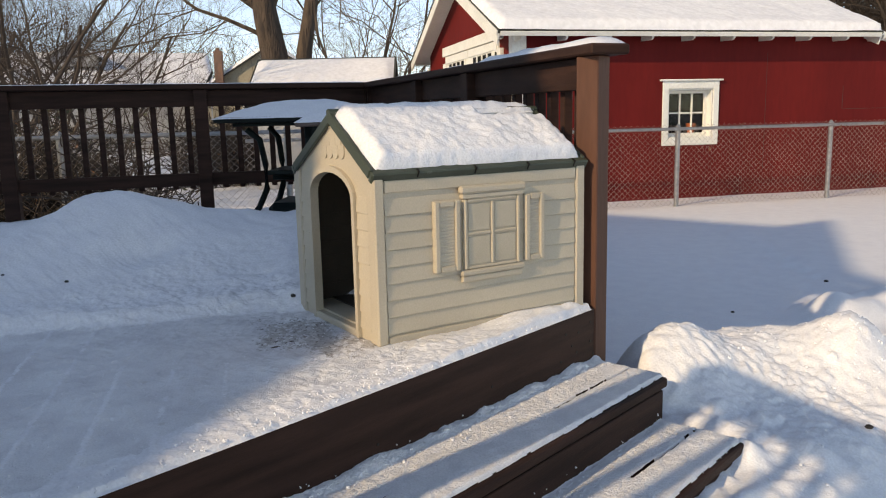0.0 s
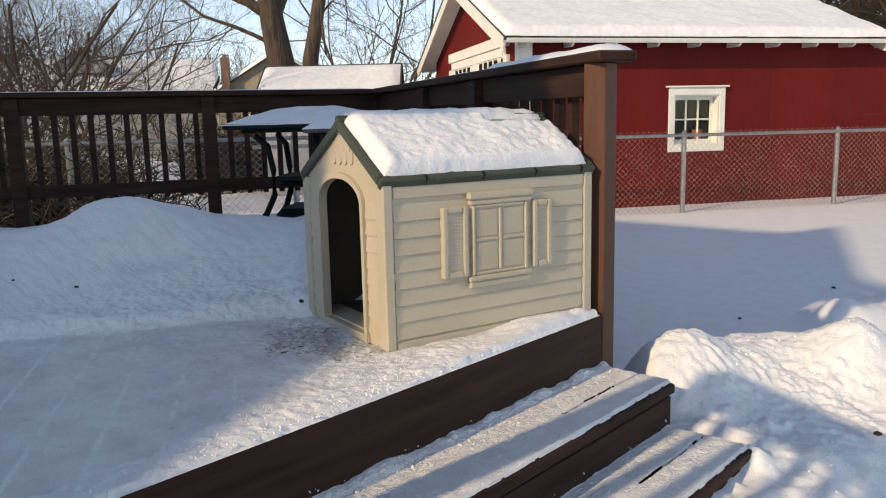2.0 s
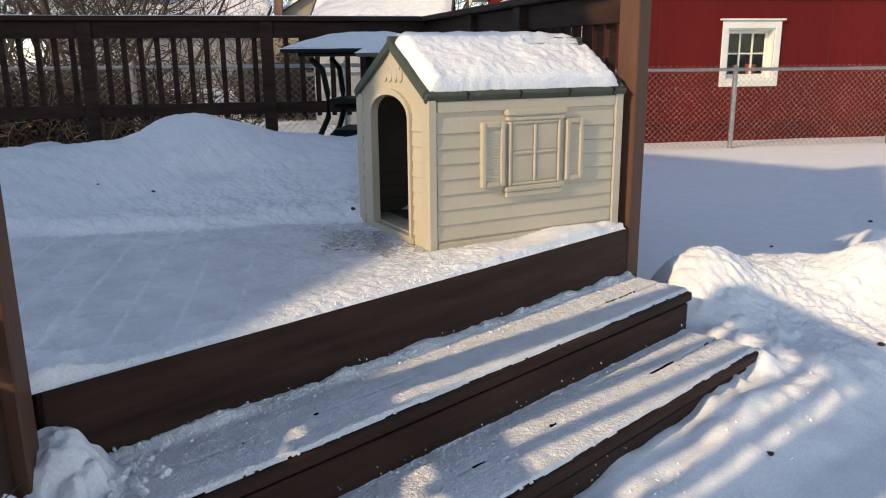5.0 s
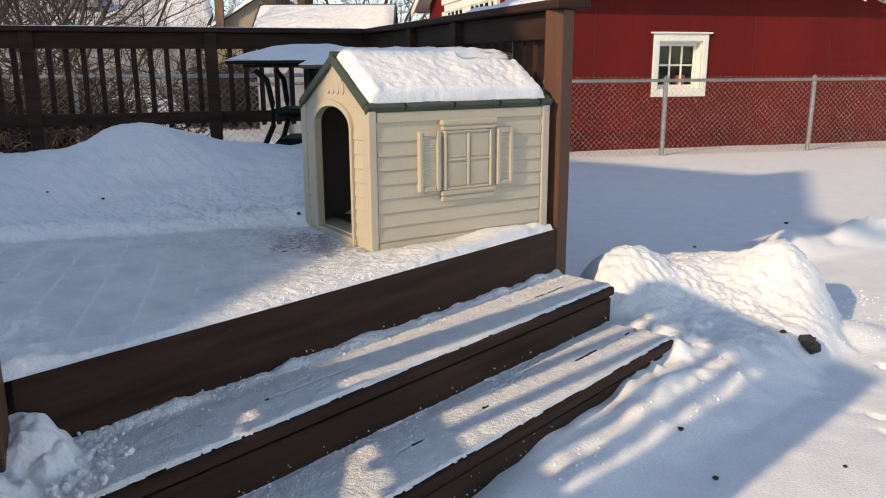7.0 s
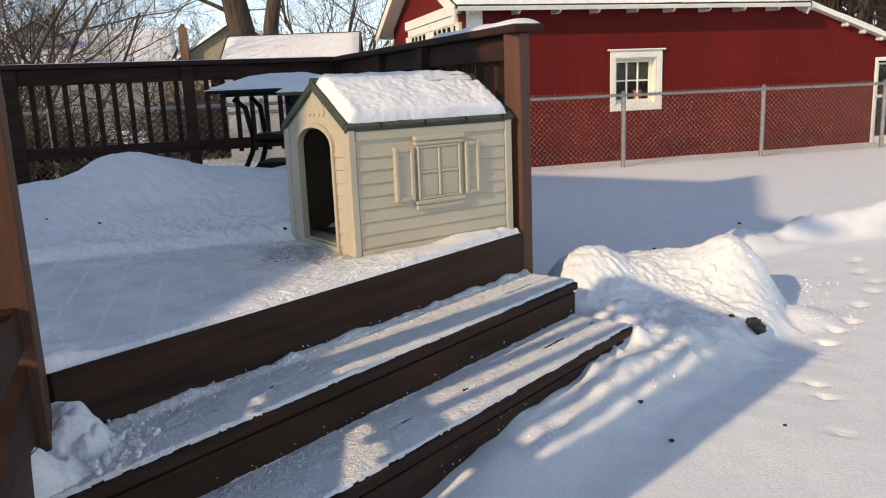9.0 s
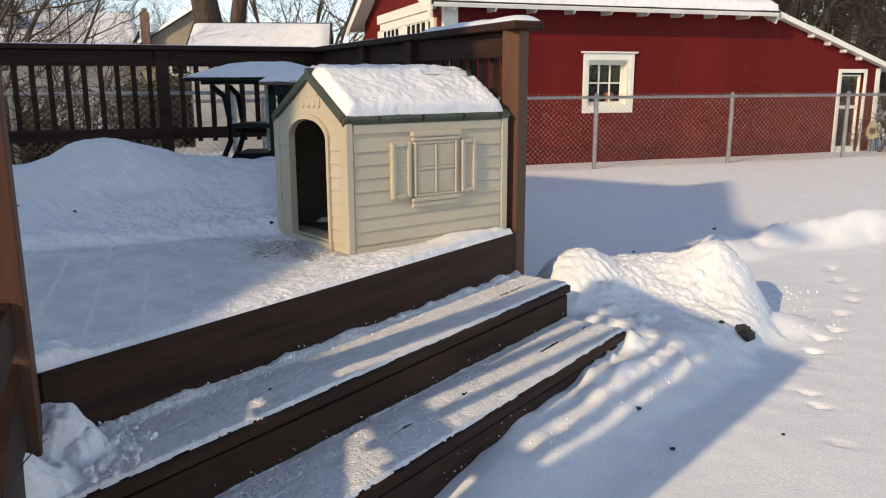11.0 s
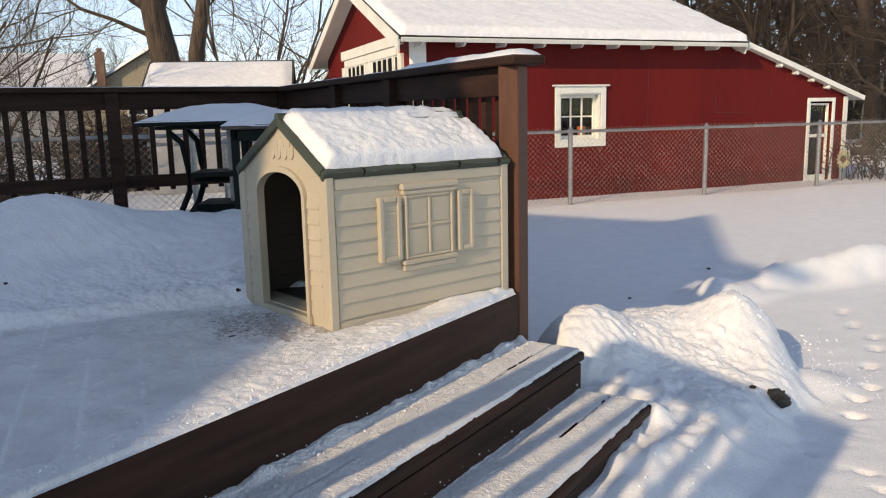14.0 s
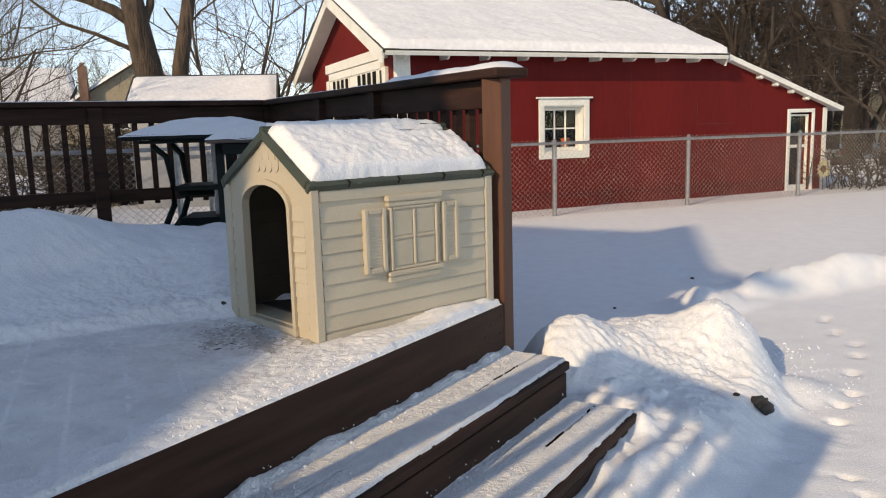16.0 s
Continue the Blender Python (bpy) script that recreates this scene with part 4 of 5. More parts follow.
# lean-to roof on the far side of the garage
fl = part("side_roof", box(0, 0, 0.0, 3.6, 2.4, 0.05), WHITE, gar, "low white-edged side roof under snow")
fl.matrix_basis = pose(U0 + 0.1, WID + 0.10, EV - 0.10, -14, 0, 0)
sn = snow_slab("roof_snow", 3.6, 2.4, 0.08, 0.06, 97, fl, SNOW_FAR, 0.2, 1.2, 0.10, 0.04)
sn.matrix_basis = pose(0, 0, 0.051)
part("side_wall", box(U0 + 0.3, WID + 0.05, 0, U1, WID + 2.2, EV - 0.75), RED, gar)


# ---- chain-link fences ----
def chain_fence(m, length, height, posts, pitch, label, slack=0.0):
    f = thing("chain_link_fence", m, label, "fence", kind="structure")
    pm = None
    for s in posts:
        if pm is None:
            pm = part("post", rod((0, 0, -0.25), (0, 0, height + 0.015), 0.030, sides=12), GALV, f)
            bmesh_top = part("post_cap", rod((0, 0, height + 0.016), (0, 0, height + 0.05), 0.034, 0.012, 12), GALV, f)
            pm.matrix_basis = bmesh_top.matrix_basis = pose(s, 0.03, 0)
        else:
            share("post", pm, f, pose(s, 0.03, 0))
            share("post_cap", bmesh_top, f, pose(s, 0.03, 0))
    part("top_rail", rod((0, 0.012, height - 0.01), (length, 0.012, height - 0.01), 0.020, sides=10), GALV, f)
    V, F = [], []
    rows = int((height + 0.06) / pitch * 2)
    r = 0.0019
    for c in range(int(length / pitch)):
        for k in range(rows + 1):
            x = (c + 0.5 + (0.5 if (k % 2) else 0.0)) * pitch
            z = 0.045 + (height - 0.005) * k / rows
            y = -0.012 + (0.003 if k % 2 else -0.003)
            b = len(V)
            V += [(x - r, y, z), (x + r, y, z), (x, y - 2 * r, z)]
            if k:
                F += [(b - 3, b - 2, b + 1, b), (b - 2, b - 1, b + 2, b + 1), (b - 1, b - 3, b, b + 2)]
        for k in range(rows + 1):
            x = (c + 0.5 - (0.5 if (k % 2) else 0.0)) * pitch
            z = 0.045 + (height - 0.005) * k / rows
            y = -0.012 + (-0.003 if k % 2 else 0.003)
            b = len(V)
            V += [(x - r, y, z), (x + r, y, z), (x, y - 2 * r, z)]
            if k:
                F += [(b - 3, b - 2, b + 1, b), (b - 2, b - 1, b + 2, b + 1), (b - 1, b - 3, b, b + 2)]
    tagged(pmesh("wire_mesh", V, F, WIRE, f), kind="stuff")
    return f


FD = 55.0
fence = chain_fence(pose(-2.83 - 5.2 * math.cos(radians(FD)), 6.75 - 5.2 * math.sin(radians(FD)), -0.52, 0, 0, FD), 13.6, 1.0, (0.8, 3.0, 5.2, 7.40, 9.52, 11.9, 13.5), 0.074, "galvanised chain-link fence in snow before the red garage")
ffence = chain_fence(pose(-9.4, -4.6, -0.52, 0, 0, 58), 9.6, 1.10, (1.0, 3.6, 6.2, 8.3), 0.074, "chain-link fence with a hedge behind it")


# ---- plants ----
class Wood:
    """Collects tapering limbs of one tree."""

    def __init__(self):
        self.v, self.f = [], []

    def limb(self, pts, r0, r1, sides):
        n = len(pts)
        for i, p in enumerate(pts):
            d = (pts[min(i + 1, n - 1)] - pts[max(i - 1, 0)])
            q = d.to_track_quat("Z", "Y")
            r = r0 + (r1 - r0) * i / (n - 1)
            b = len(self.v)
            for k in range(sides):
                a = 2 * math.pi * k / sides
                self.v.append(tuple(p + q @ Vector((r * math.cos(a), r * math.sin(a), 0))))
            if i:
                for k in range(sides):
                    j = (k + 1) % sides
                    self.f.append((b - sides + k, b - sides + j, b + j, b + k))

    def grow(self, rng, p, d, length, r, level, sides, spread=0.7, up=0.25, kids=4, bend=0.18, trunk=None):
        steps = 5 if level > 2 else (3 if level else 2)
        pts = [p.copy()]
        for k in range(steps):
            d = (d + Vector((rng.gauss(0, bend), rng.gauss(0, bend), rng.gauss(0, bend) + up * 0.12))).normalized()
            p = p + d * (length / steps)
            pts.append(p.copy())
        (trunk or self).limb(pts, r, r * (0.45 if level else 0.3), sides)
        if level <= 0:
            return
        for k in range(kids + (1 if rng.random() < 0.5 else 0)):
            t = 0.25 + 0.75 * (k + rng.random()) / (kids + 1)
            i = min(steps - 1, int(t * steps))
            q = pts[i].lerp(pts[i + 1], t * steps - i)
            a = rng.random() * 2 * math.pi
            side = d.orthogonal().normalized()
            side = (Matrix.Rotation(a, 3, d) @ side)
            nd = (d * (1 - spread * 0.6) + side * spread + Vector((0, 0, up * 0.5))).normalized()
            self.grow(rng, q, nd, length * rng.uniform(0.42, 0.68), r * 0.45 * (1.15 - 0.5 * t), level - 1, max(3, sides - 2), spread, up, kids, bend)

    def make(self, name, material, parent):
        return pmesh(name, self.v, self.f, material, parent, smooth=True)


def bare_tree(m, seed, height, r, stems=1, level=4, material=None, kids=4, lean=0.12, spread=0.7, label="leafless tree with fine grey-brown twigs"):
    rng = random.Random(seed)
    t = thing("tree", m, label, "tree", "bare trees")
    tw, tr = Wood(), Wood()
    for s in range(stems):
        a = 2 * math.pi * (s + rng.random() * 0.6) / stems
        tip = Vector((math.cos(a) * lean * (2.2 if stems > 1 else 1), math.sin(a) * lean * (2.2 if stems > 1 else 1), 1)).normalized()
        tw.grow(rng, Vector((0.12 * math.cos(a), 0.12 * math.sin(a), -0.2)) if stems > 1 else Vector((0, 0, -0.2)), tip, height * 0.62, r * (0.7 if stems > 1 else 1), level, 8, spread, 0.3, kids, 0.18, tr)
    tr.make("trunk", BARK if material is None else material, t)
    tw.make("crown", material or TWIG, t)
    return t


def bush(m, seed, size, n, material, leaves=0, leaf_mat=None, label="leafless bush of dark tangled twigs"):
    rng = random.Random(seed)
    t = thing("bush", m, label, "bush", "bushes")
    w = Wood()
    tips = []
    for k in range(n):
        a, rr = rng.random() * 2 * math.pi, rng.random() ** 0.5 * size[0]
        p = Vector((rr * math.cos(a), rr * math.sin(a) * size[1] / size[0], -0.1))
        d = Vector((rng.gauss(0, 0.45), rng.gauss(0, 0.45), 1)).normalized()
        pts = [p]
        ln = size[2] * rng.uniform(0.55, 1.1)
        for j in range(4):
            d = (d + Vector((rng.gauss(0, 0.22), rng.gauss(0, 0.22), rng.gauss(0, 0.12)))).normalized()
            p = p + d * ln / 4
            pts.append(p)
        w.limb(pts, 0.012, 0.005, 3)
        for j in (2, 3, 4):
            for _ in range(2):
                e = pts[j] + Vector((rng.gauss(0, 0.5), rng.gauss(0, 0.5), rng.uniform(-0.2, 0.6))) * ln * 0.35
                w.limb([pts[j], (pts[j] + e) / 2 + Vector((rng.gauss(0, 0.02), rng.gauss(0, 0.02), 0.02)), e], 0.008, 0.004, 3)
                tips.append(e)
    w.make("crown", material, t)
    if leaves:
        V, F = [], []
        for k in range(leaves):
            c = rng.choice(tips) + Vector((rng.gauss(0, 0.05), rng.gauss(0, 0.05), rng.gauss(0, 0.05)))
            q = Euler((rng.uniform(-1, 1), rng.uniform(-1, 1), rng.uniform(0, 6.3))).to_matrix()
            b = len(V)
            s = rng.uniform(0.03, 0.06)
            V += [tuple(c + q @ Vector(v)) for v in ((-s * 0.35, 0, 0), (0, s, 0.01), (s * 0.35, 0, 0), (0, -s, 0.01))]
            F.append((b, b + 1, b + 2, b + 3))
        tagged(pmesh("leaves", V, F, leaf_mat or LEAF, t), kind="stuff")
    return t


def flat(d, s):
    """A place d metres from the middle of the camera's stand, s degrees round from the x axis."""
    return 1.5 + d * math.cos(radians(s)), -2.6 + d * math.sin(radians(s))


# two big trunks behind the shed
BT = Vector((-13.0, 8.05, 0))
RT = Vector((0.584, 0.812, 0))
big = thing("tree", Matrix.Translation(BT), "large old tree with two rough trunks and heavy crooked limbs", "tree", "bare trees")
rng = random.Random(5)
w = Wood()


def tp(s, z, back=0.0):
    return RT * s + Vector((0, 0, z)) + Vector((-0.81, 0.58, 0)) * back


w.limb([tp(0.34, -0.6), tp(0.26, 1.0), tp(0.16, 2.1), tp(0.03, 2.9), tp(-0.06, 3.6), tp(-0.20, 5.0), tp(-0.25, 6.6)], 0.36, 0.17, 14)
w.limb([tp(0.62, -0.6), tp(0.70, 1.0), tp(0.82, 2.2), tp(0.98, 3.0), tp(1.16, 4.0), tp(1.5, 6.0)], 0.21, 0.11, 12)
w.limb([tp(-0.02, 3.05), tp(-0.45, 3.35), tp(-0.95, 3.55), tp(-1.55, 3.70), tp(-2.3, 4.1)], 0.13, 0.06, 9)
w.limb([tp(0.02, 2.45), tp(-0.28, 2.62), tp(-0.8, 2.85), tp(-1.4, 3.05), tp(-1.9, 3.45), tp(-2.4, 3.9)], 0.055, 0.02, 7)
w.limb([tp(0.06, 2.6), tp(-0.04, 2.9), tp(-0.16, 3.2)], 0.05, 0.03, 7)
w.limb([tp(0.1, 3.0), tp(0.3, 3.45), tp(0.4, 4.2), tp(0.6, 5.4)], 0.10, 0.05, 8)
for s, z, ds, dz, ln, r in ((-2.3, 4.1, -0.6, 0.6, 2.2, 0.05), (-1.55, 3.7, -0.3, 0.9, 2.0, 0.05), (-2.4, 3.9, -0.8, 0.2, 1.5, 0.02), (-1.4, 3.05, -0.9, -0.25, 1.4, 0.018), (-0.8, 2.85, -0.6, -0.5, 1.1, 0.015), (0.98, 3.0, 0.6, 0.6, 1.5, 0.03), (1.16, 4.0, 0.8, 0.2, 2.0, 0.04), (-0.2, 5, -0.4, 0.9, 3, 0.1), (0.6, 5.4, 0.4, 0.9, 3, 0.05), (1.5, 6, 0.3, 0.9, 3, 0.08), (-0.25, 6.6, -0.1, 1, 3, 0.14), (1.5, 4.2, 0.5, -0.8, 1.6, 0.02), (-1.9, 3.45, -0.5, 0.6, 1.2, 0.02)):
    w.grow(rng, tp(s, z), (RT * ds + Vector((0, 0, dz))).normalized(), ln, r, 2, 6, 0.7, 0.1, 4)
w.make("trunk", BARK, big)
V, F = curve_tube([(0.9, 1.2, 6.0), (1.75, 0.1, 4.6), (2.10, -0.32, 3.4), (2.20, -0.40, 2.7), (2.34, -0.45, 2.05)], 0.035, 6, 0.7)
pmesh("hanging_vine", V, F, BARK, big, "old vine hanging from a limb", smooth=True)

# leafless trees: a few kinds, then copies round the yards
kinds = [bare_tree(pose(*flat(20, 168), -0.5), 11, 7.0, 0.09, 4, 4, TWIG, 5, 0.2), bare_tree(pose(*flat(27, 160), -0.5), 12, 7.5, 0.08, 5, 4, TWIG, 5, 0.25),
         bare_tree(pose(*flat(24, 136.2), -0.5), 13, 9.0, 0.085, 4, 4, TWIG, 5, 0.16), bare_tree(pose(*flat(26, 95.0), -0.5), 14, 11.0, 0.26, 1, 4, TWIG_D, 5, 0.06, 0.75, "tall leafless tree with a dark trunk"),
         bare_tree(pose(*flat(23, 90.0), -0.5), 15, 9.5, 0.20, 2, 4, TWIG_D, 5, 0.12, 0.8, "tall leafless tree with a dark trunk")]
near_left = bare_tree(pose(*flat(12.8, 162.0), -0.5), 21, 6.2, 0.07, 4, 4, TWIG, 5, 0.26, 0.65, "many-stemmed leafless tree behind the hedge")
for d, a, rz in ((16.0, 159.5, 100), (18.5, 164.5, 220), (20.0, 155.0, 310)):
    copy_thing(near_left, pose(*flat(d, a), -0.5, 0, 0, rz))
for k, (i, d, s, rz, sc) in enumerate(((0, 30, 172, 40, 1.0), (1, 24, 164, 200, 0.9), (0, 47, 156, 90, 1.3), (1, 48, 152, 10, 1.3), (2, 46, 149, 70, 1.0), (0, 40, 146, 250, 0.9), (1, 34, 166, 120, 1.2), (2, 44, 142, 20, 0.9), (1, 30, 151.0, 300, 0.6), (0, 45, 154.5, 170, 1.1), (2, 30, 137.5, 140, 0.8), (1, 48, 133, 30, 1.0), (0, 42, 130, 60, 1.0),
                                       (3, 30, 101, 50, 1.0), (4, 27, 98.5, 130, 1.0), (3, 33, 92, 200, 1.1), (4, 30, 87.5, 290, 1.1), (3, 24, 86, 10, 0.9), (4, 34, 96, 60, 1.2), (3, 36, 104, 120, 1.0), (4, 38, 89.5, 220, 1.2), (3, 29, 83.5, 330, 1.0), (4, 36, 107, 15, 1.0), (3, 40, 99, 260, 1.2), (4, 42, 93.5, 100, 1.25), (4, 22, 93, 35, 0.75), (4, 25, 102, 75, 0.8), (3, 44, 110, 75, 1.1), (4, 28, 105, 175, 1.0), (4, 31, 94, 15, 1.0), (3, 35, 86, 45, 1.0), (4, 33, 99.5, 145, 1.0), (4, 27, 91.5, 245, 0.9), (3, 38, 96.5, 305, 1.0), (4, 46, 102.5, 205, 1.2), (4, 44, 88, 155, 1.2), (4, 24, 98, 65, 0.6), (4, 26, 88.5, 165, 0.6), (4, 48, 97.5, 265, 1.2), (4, 40, 91, 5, 1.1), (3, 27, 106.5, 33, 0.9), (4, 30, 104, 95, 1.0), (4, 27, 108, 195, 0.9), (3, 31, 102.5, 285, 1.0), (4, 35, 106, 345, 1.1), (4, 33, 109.5, 55, 1.0), (4, 29, 100.5, 125, 0.9))):
    x, y = flat(d, s)
    copy_thing(kinds[i], pose(x, y, -0.5, 0, 0, rz) @ Matrix.Diagonal((sc, sc, sc, 1)))

# hedge behind the far fence
hedge = bush(pose(-9.0, -2.6, -0.5, 0, 0, 58), 31, (0.9, 0.6, 1.15), 170, TWIG_D, 60, DRYLEAF)
for k in range(5):
    copy_thing(hedge, pose(-9.6 + 0.85 * k * 0.53, -2.2 + 0.85 * k * 0.848, -0.5, 0, 0, 20 + 61 * k))
    s = 0.85 * (k + 1)
    copy_thing(hedge, pose(-9.0 + s * 0.53 + 0.1 * math.sin(k * 2.1), -2.6 + s * 0.848, -0.5, 0, 0, 58 + 37 * k) @ Matrix.Diagonal((1, 1, 0.85 + 0.25 * abs(math.sin(k * 1.7)), 1)))
for k in range(8):
    s = 4.7 + 0.42 * k
    copy_thing(hedge, pose(-14.5 + s * 0.58 - 0.25 * (k % 2), 1.6 + s * 0.93 + 0.15 * (k % 2), -0.5, 0, 0, 41 * k) @ Matrix.Diagonal((1.1, 1.1, 1.18 + 0.15 * abs(math.sin(k * 2.3)), 1)))
leafy = bush(pose(*flat(11.4, 156.8), -0.5), 33, (0.5, 0.5, 1.45), 60, TWIG_D, 420, LEAF, "evergreen bush with dull green leaves behind the fence")
copy_thing(leafy, pose(*flat(12.2, 160.0), -0.5, 0, 0, 80))
rhodo = bush(pose(*flat(15.2, 93.8), -0.5), 35, (0.45, 0.45, 1.2), 40, TWIG, 420, LEAF, "straggly evergreen shrub with drooping leaves by the fence")
vines = bush(pose(*flat(14.6, 96.0), -0.5), 36, (0.55, 0.3, 1.0), 26, TWIG_D, 0, None, "bare vines and brambles at the end of the fence")

# ---- neighbours ----
def gabled(name, m, lx, ly, wall_h, ridge_h, wall_mat, label, over=0.25, snow=0.12, windows=()):
    h = thing(name, m, label, "house" if "house" in name else "shed")
    part("body", prism([(0, 0), (0, wall_h), (ly / 2, ridge_h), (ly, wall_h), (ly, 0)], "x", 0, lx), wall_mat, h)
    sl = math.atan2(ridge_h - wall_h, ly / 2)
    rl = (ly / 2 + over) / math.cos(sl)
    for side in (0, 1):
        z = wall_h - over * math.tan(sl) + 0.05
        mm = pose(-over, -over, z, math.degrees(sl), 0, 0) if side == 0 else pose(lx + over, ly + over, z, math.degrees(sl), 0, 180)
        r = part("roof", box(0, 0, -0.04, lx + 2 * over, rl, 0.0), SHINGLE, h)
        r.matrix_basis = mm
        s = snow_slab("roof_snow", lx + 2 * over - 0.04, rl - 0.03, snow, max(0.06, lx / 90), 101 + side + int(lx * 10), r, SNOW_FAR, 0.25, 1.0, 0.12, 0.06)
        s.matrix_basis = pose(0.02, 0.0, 0.0)
    for y0, z0, y1, z1 in windows:
        wd = part("window", box(-0.06, y0, z0, -0.001, y1, z1), WHITE, h)
        part("pane", box(-0.07, y0 + 0.08, z0 + 0.08, -0.061, y1 - 0.08, z1 - 0.08), SHADOW_IN, wd)
    return h


shed = gabled("garden_shed", pose(-9.97, 5.52, -0.5, 0, 0, 42), 2.30, 2.1, 1.62, 2.24, GREYWALL, "garden shed with a snow-covered gabled roof", 0.12, 0.05)
tan_house = gabled("neighbour_house", pose(-22.4, 18.5, -0.5, 0, 0, 140), 6.0, 5.6, 2.3, 4.05, YELLOW, "yellow-sided neighbour house with a brick chimney", 0.2, 0.12, ((3.3, 1.5, 4.0, 2.5),))
part("chimney", box(-0.38, 4.62, 2.6, 0.0, 4.92, 3.85), BRICK, tan_house, "brick chimney with a red pot")
part("chimney_pot", rod((-0.25, 4.77, 3.75), (-0.25, 4.77, 3.98), 0.08, sides=10), BRICK, tan_house)
far_house = gabled("neighbour_house", pose(-31.4, 8.0, -0.5, 0, 0, 62), 8.4, 6.0, 2.5, 4.05, GREYWALL, "low neighbour house under a broad snowy roof", 0.4, 0.2)
dm = gabled("dormer", pose(-31.6, 12.6, 3.0, 0, 0, -28), 2.0, 1.8, 0.35, 0.85, GREYWALL, "small roof dormer", 0.15, 0.1)
dm.parent = far_house
dm.matrix_world = pose(-30.2, 12.3, 3.0, 0, 0, 152)
for key in ("category",):
    del dm[key]
far_r = gabled("neighbour_house", pose(-5.5, 44.0, -0.5, 0, 0, 20), 9.0, 6.0, 2.8, 4.8, YELLOW, "distant pale house among the trees", 0.4, 0.2, ())
sign = thing("hanging_sign", pose(*flat(15.3, 95.6), -0.48, 0, 0, 20), "small dark wooden sign on a thin stake in the snow", "sign")
part("stake", rod((0, 0, -0.1), (0, 0, 0.48), 0.012, sides=6), SHINGLE, sign)
part("board", box(-0.19, -0.012, 0.36, 0.19, 0.012, 0.50, 0.004), SLAT, sign)
part("board", box(-0.11, -0.012, 0.53, 0.13, 0.012, 0.62, 0.004), SLAT, sign)
dish = thing("satellite_dish", pose(-23.9, 13.4, -0.5, 0, 0, -30), "grey satellite dish on a thin pole beside a yellow house", "satellite dish")
part("pole", rod((0, 0, -0.1), (0, 0, 2.75), 0.03, sides=8), GALV, dish)
bm = bmesh.new()
bmesh.ops.create_uvsphere(bm, u_segments=16, v_segments=10, radius=0.5)
bmesh.ops.delete(bm, geom=[v for v in bm.verts if v.co.z > -0.40], context="VERTS")
bmesh.ops.solidify(bm, geom=bm.faces[:], thickness=0.012)
bowl = part("bowl", bm, SHINGLE, dish, "dark dish bowl", smooth=True)
bowl.matrix_basis = pose(0, 0, 2.80, 62, 0, 0) @ Matrix.Translation((0, 0, 0.42))
part("feed_arm", rod((0, -0.05, 2.62), (0, -0.42, 2.82), 0.012, sides=6), GALV, dish)
rear = thing("house", Matrix(), "neighbouring house beside the deck", "house", kind="structure")
part("body", prism([(-6.2, -0.55), (-0.30, -0.55), (-0.30, 1.97), (-0.375, 2.02), (-0.59, 2.19), (-1.20, 2.75), (-1.20, 3.6), (-0.95, 3.85), (-2.0, 5.0), (-6.2, 4.95)], "y", -7.2, -6.0), GREYWALL, rear)
part("verge_board", prism([(-1.20, 3.90), (-0.22, 3.70), (-0.12, 3.80), (-0.69, 3.98), (-0.95, 4.08), (-2.05, 5.33), (-2.3, 4.95)], "y", -5.999, -5.95), GREYWALL, rear)

# ---- small things ----
clod = bmesh.new()
bmesh.ops.create_icosphere(clod, subdivisions=4, radius=0.040)
for v in clod.verts:
    v.co *= 1 + 0.6 * noise.noise(v.co * 26) + 0.25 * noise.noise(v.co * 80)


def crumbs(name, n, seed, spot, size, label):
    """Loose broken snow, joined: spot gives a place."""
    rg = random.Random(seed)
    V, F = [], []
    base = bmesh.new()
    bmesh.ops.create_icosphere(base, subdivisions=1, radius=1.0)
    bv, bf = [v.co.copy() for v in base.verts], [[v.index for v in f.verts] for f in base.faces]
    base.free()
    for k in range(n):
        x, y, z = spot(rg)
        s = size * rg.uniform(0.35, 1.0) ** 1.6
        q = Euler((rg.random() * 6, rg.random() * 6, rg.random() * 6)).to_matrix()
        sq = Vector((rg.uniform(0.7, 1.2), rg.uniform(0.7, 1.2), rg.uniform(0.5, 0.9)))
        o = len(V)
        for p in bv:
            e = q @ Vector((p.x * sq.x, p.y * sq.y, p.z * sq.z))
            e *= 1 + 0.3 * noise.noise(p * 2 + Vector((k, 0, 0)))
            V.append((x + s * e.x, y + s * e.y, z + 0.05 * s + s * e.z))
        F += [tuple(o + i for i in f) for f in bf]
    ob = pmesh(name, V, F, SNOW, None)
    return tagged(ob, label, "snow crumbs", kind="stuff")


def on_heap(rg):
    t = rg.random()
    if rg.random() < 0.55:
        x, y = 0.62 + 0.22 * t + rg.gauss(0, 0.09), 0.75 + 0.95 * t + rg.gauss(0, 0.14)
    else:
        x, y = 0.10 + 0.55 * t + rg.gauss(0, 0.14), 0.35 + 0.9 * t + rg.gauss(0, 0.2)
    return x, y, float(ground_height(np.array([[x]]), np.array([[y]]))[0, 0])


def on_drift(rg):
    t = rg.random()
    x, y = 0.62 + 0.22 * rg.random(), -1.0 + 1.35 * t
    return x, y, float(ground_height(np.array([[x]]), np.array([[y]]))[0, 0])


def on_foot(rg):
    x, y = abs(rg.gauss(0.09, 0.09)), -2.19 + abs(rg.gauss(0, 0.12))
    return x, y, -0.205 + 0.03 * rg.random()


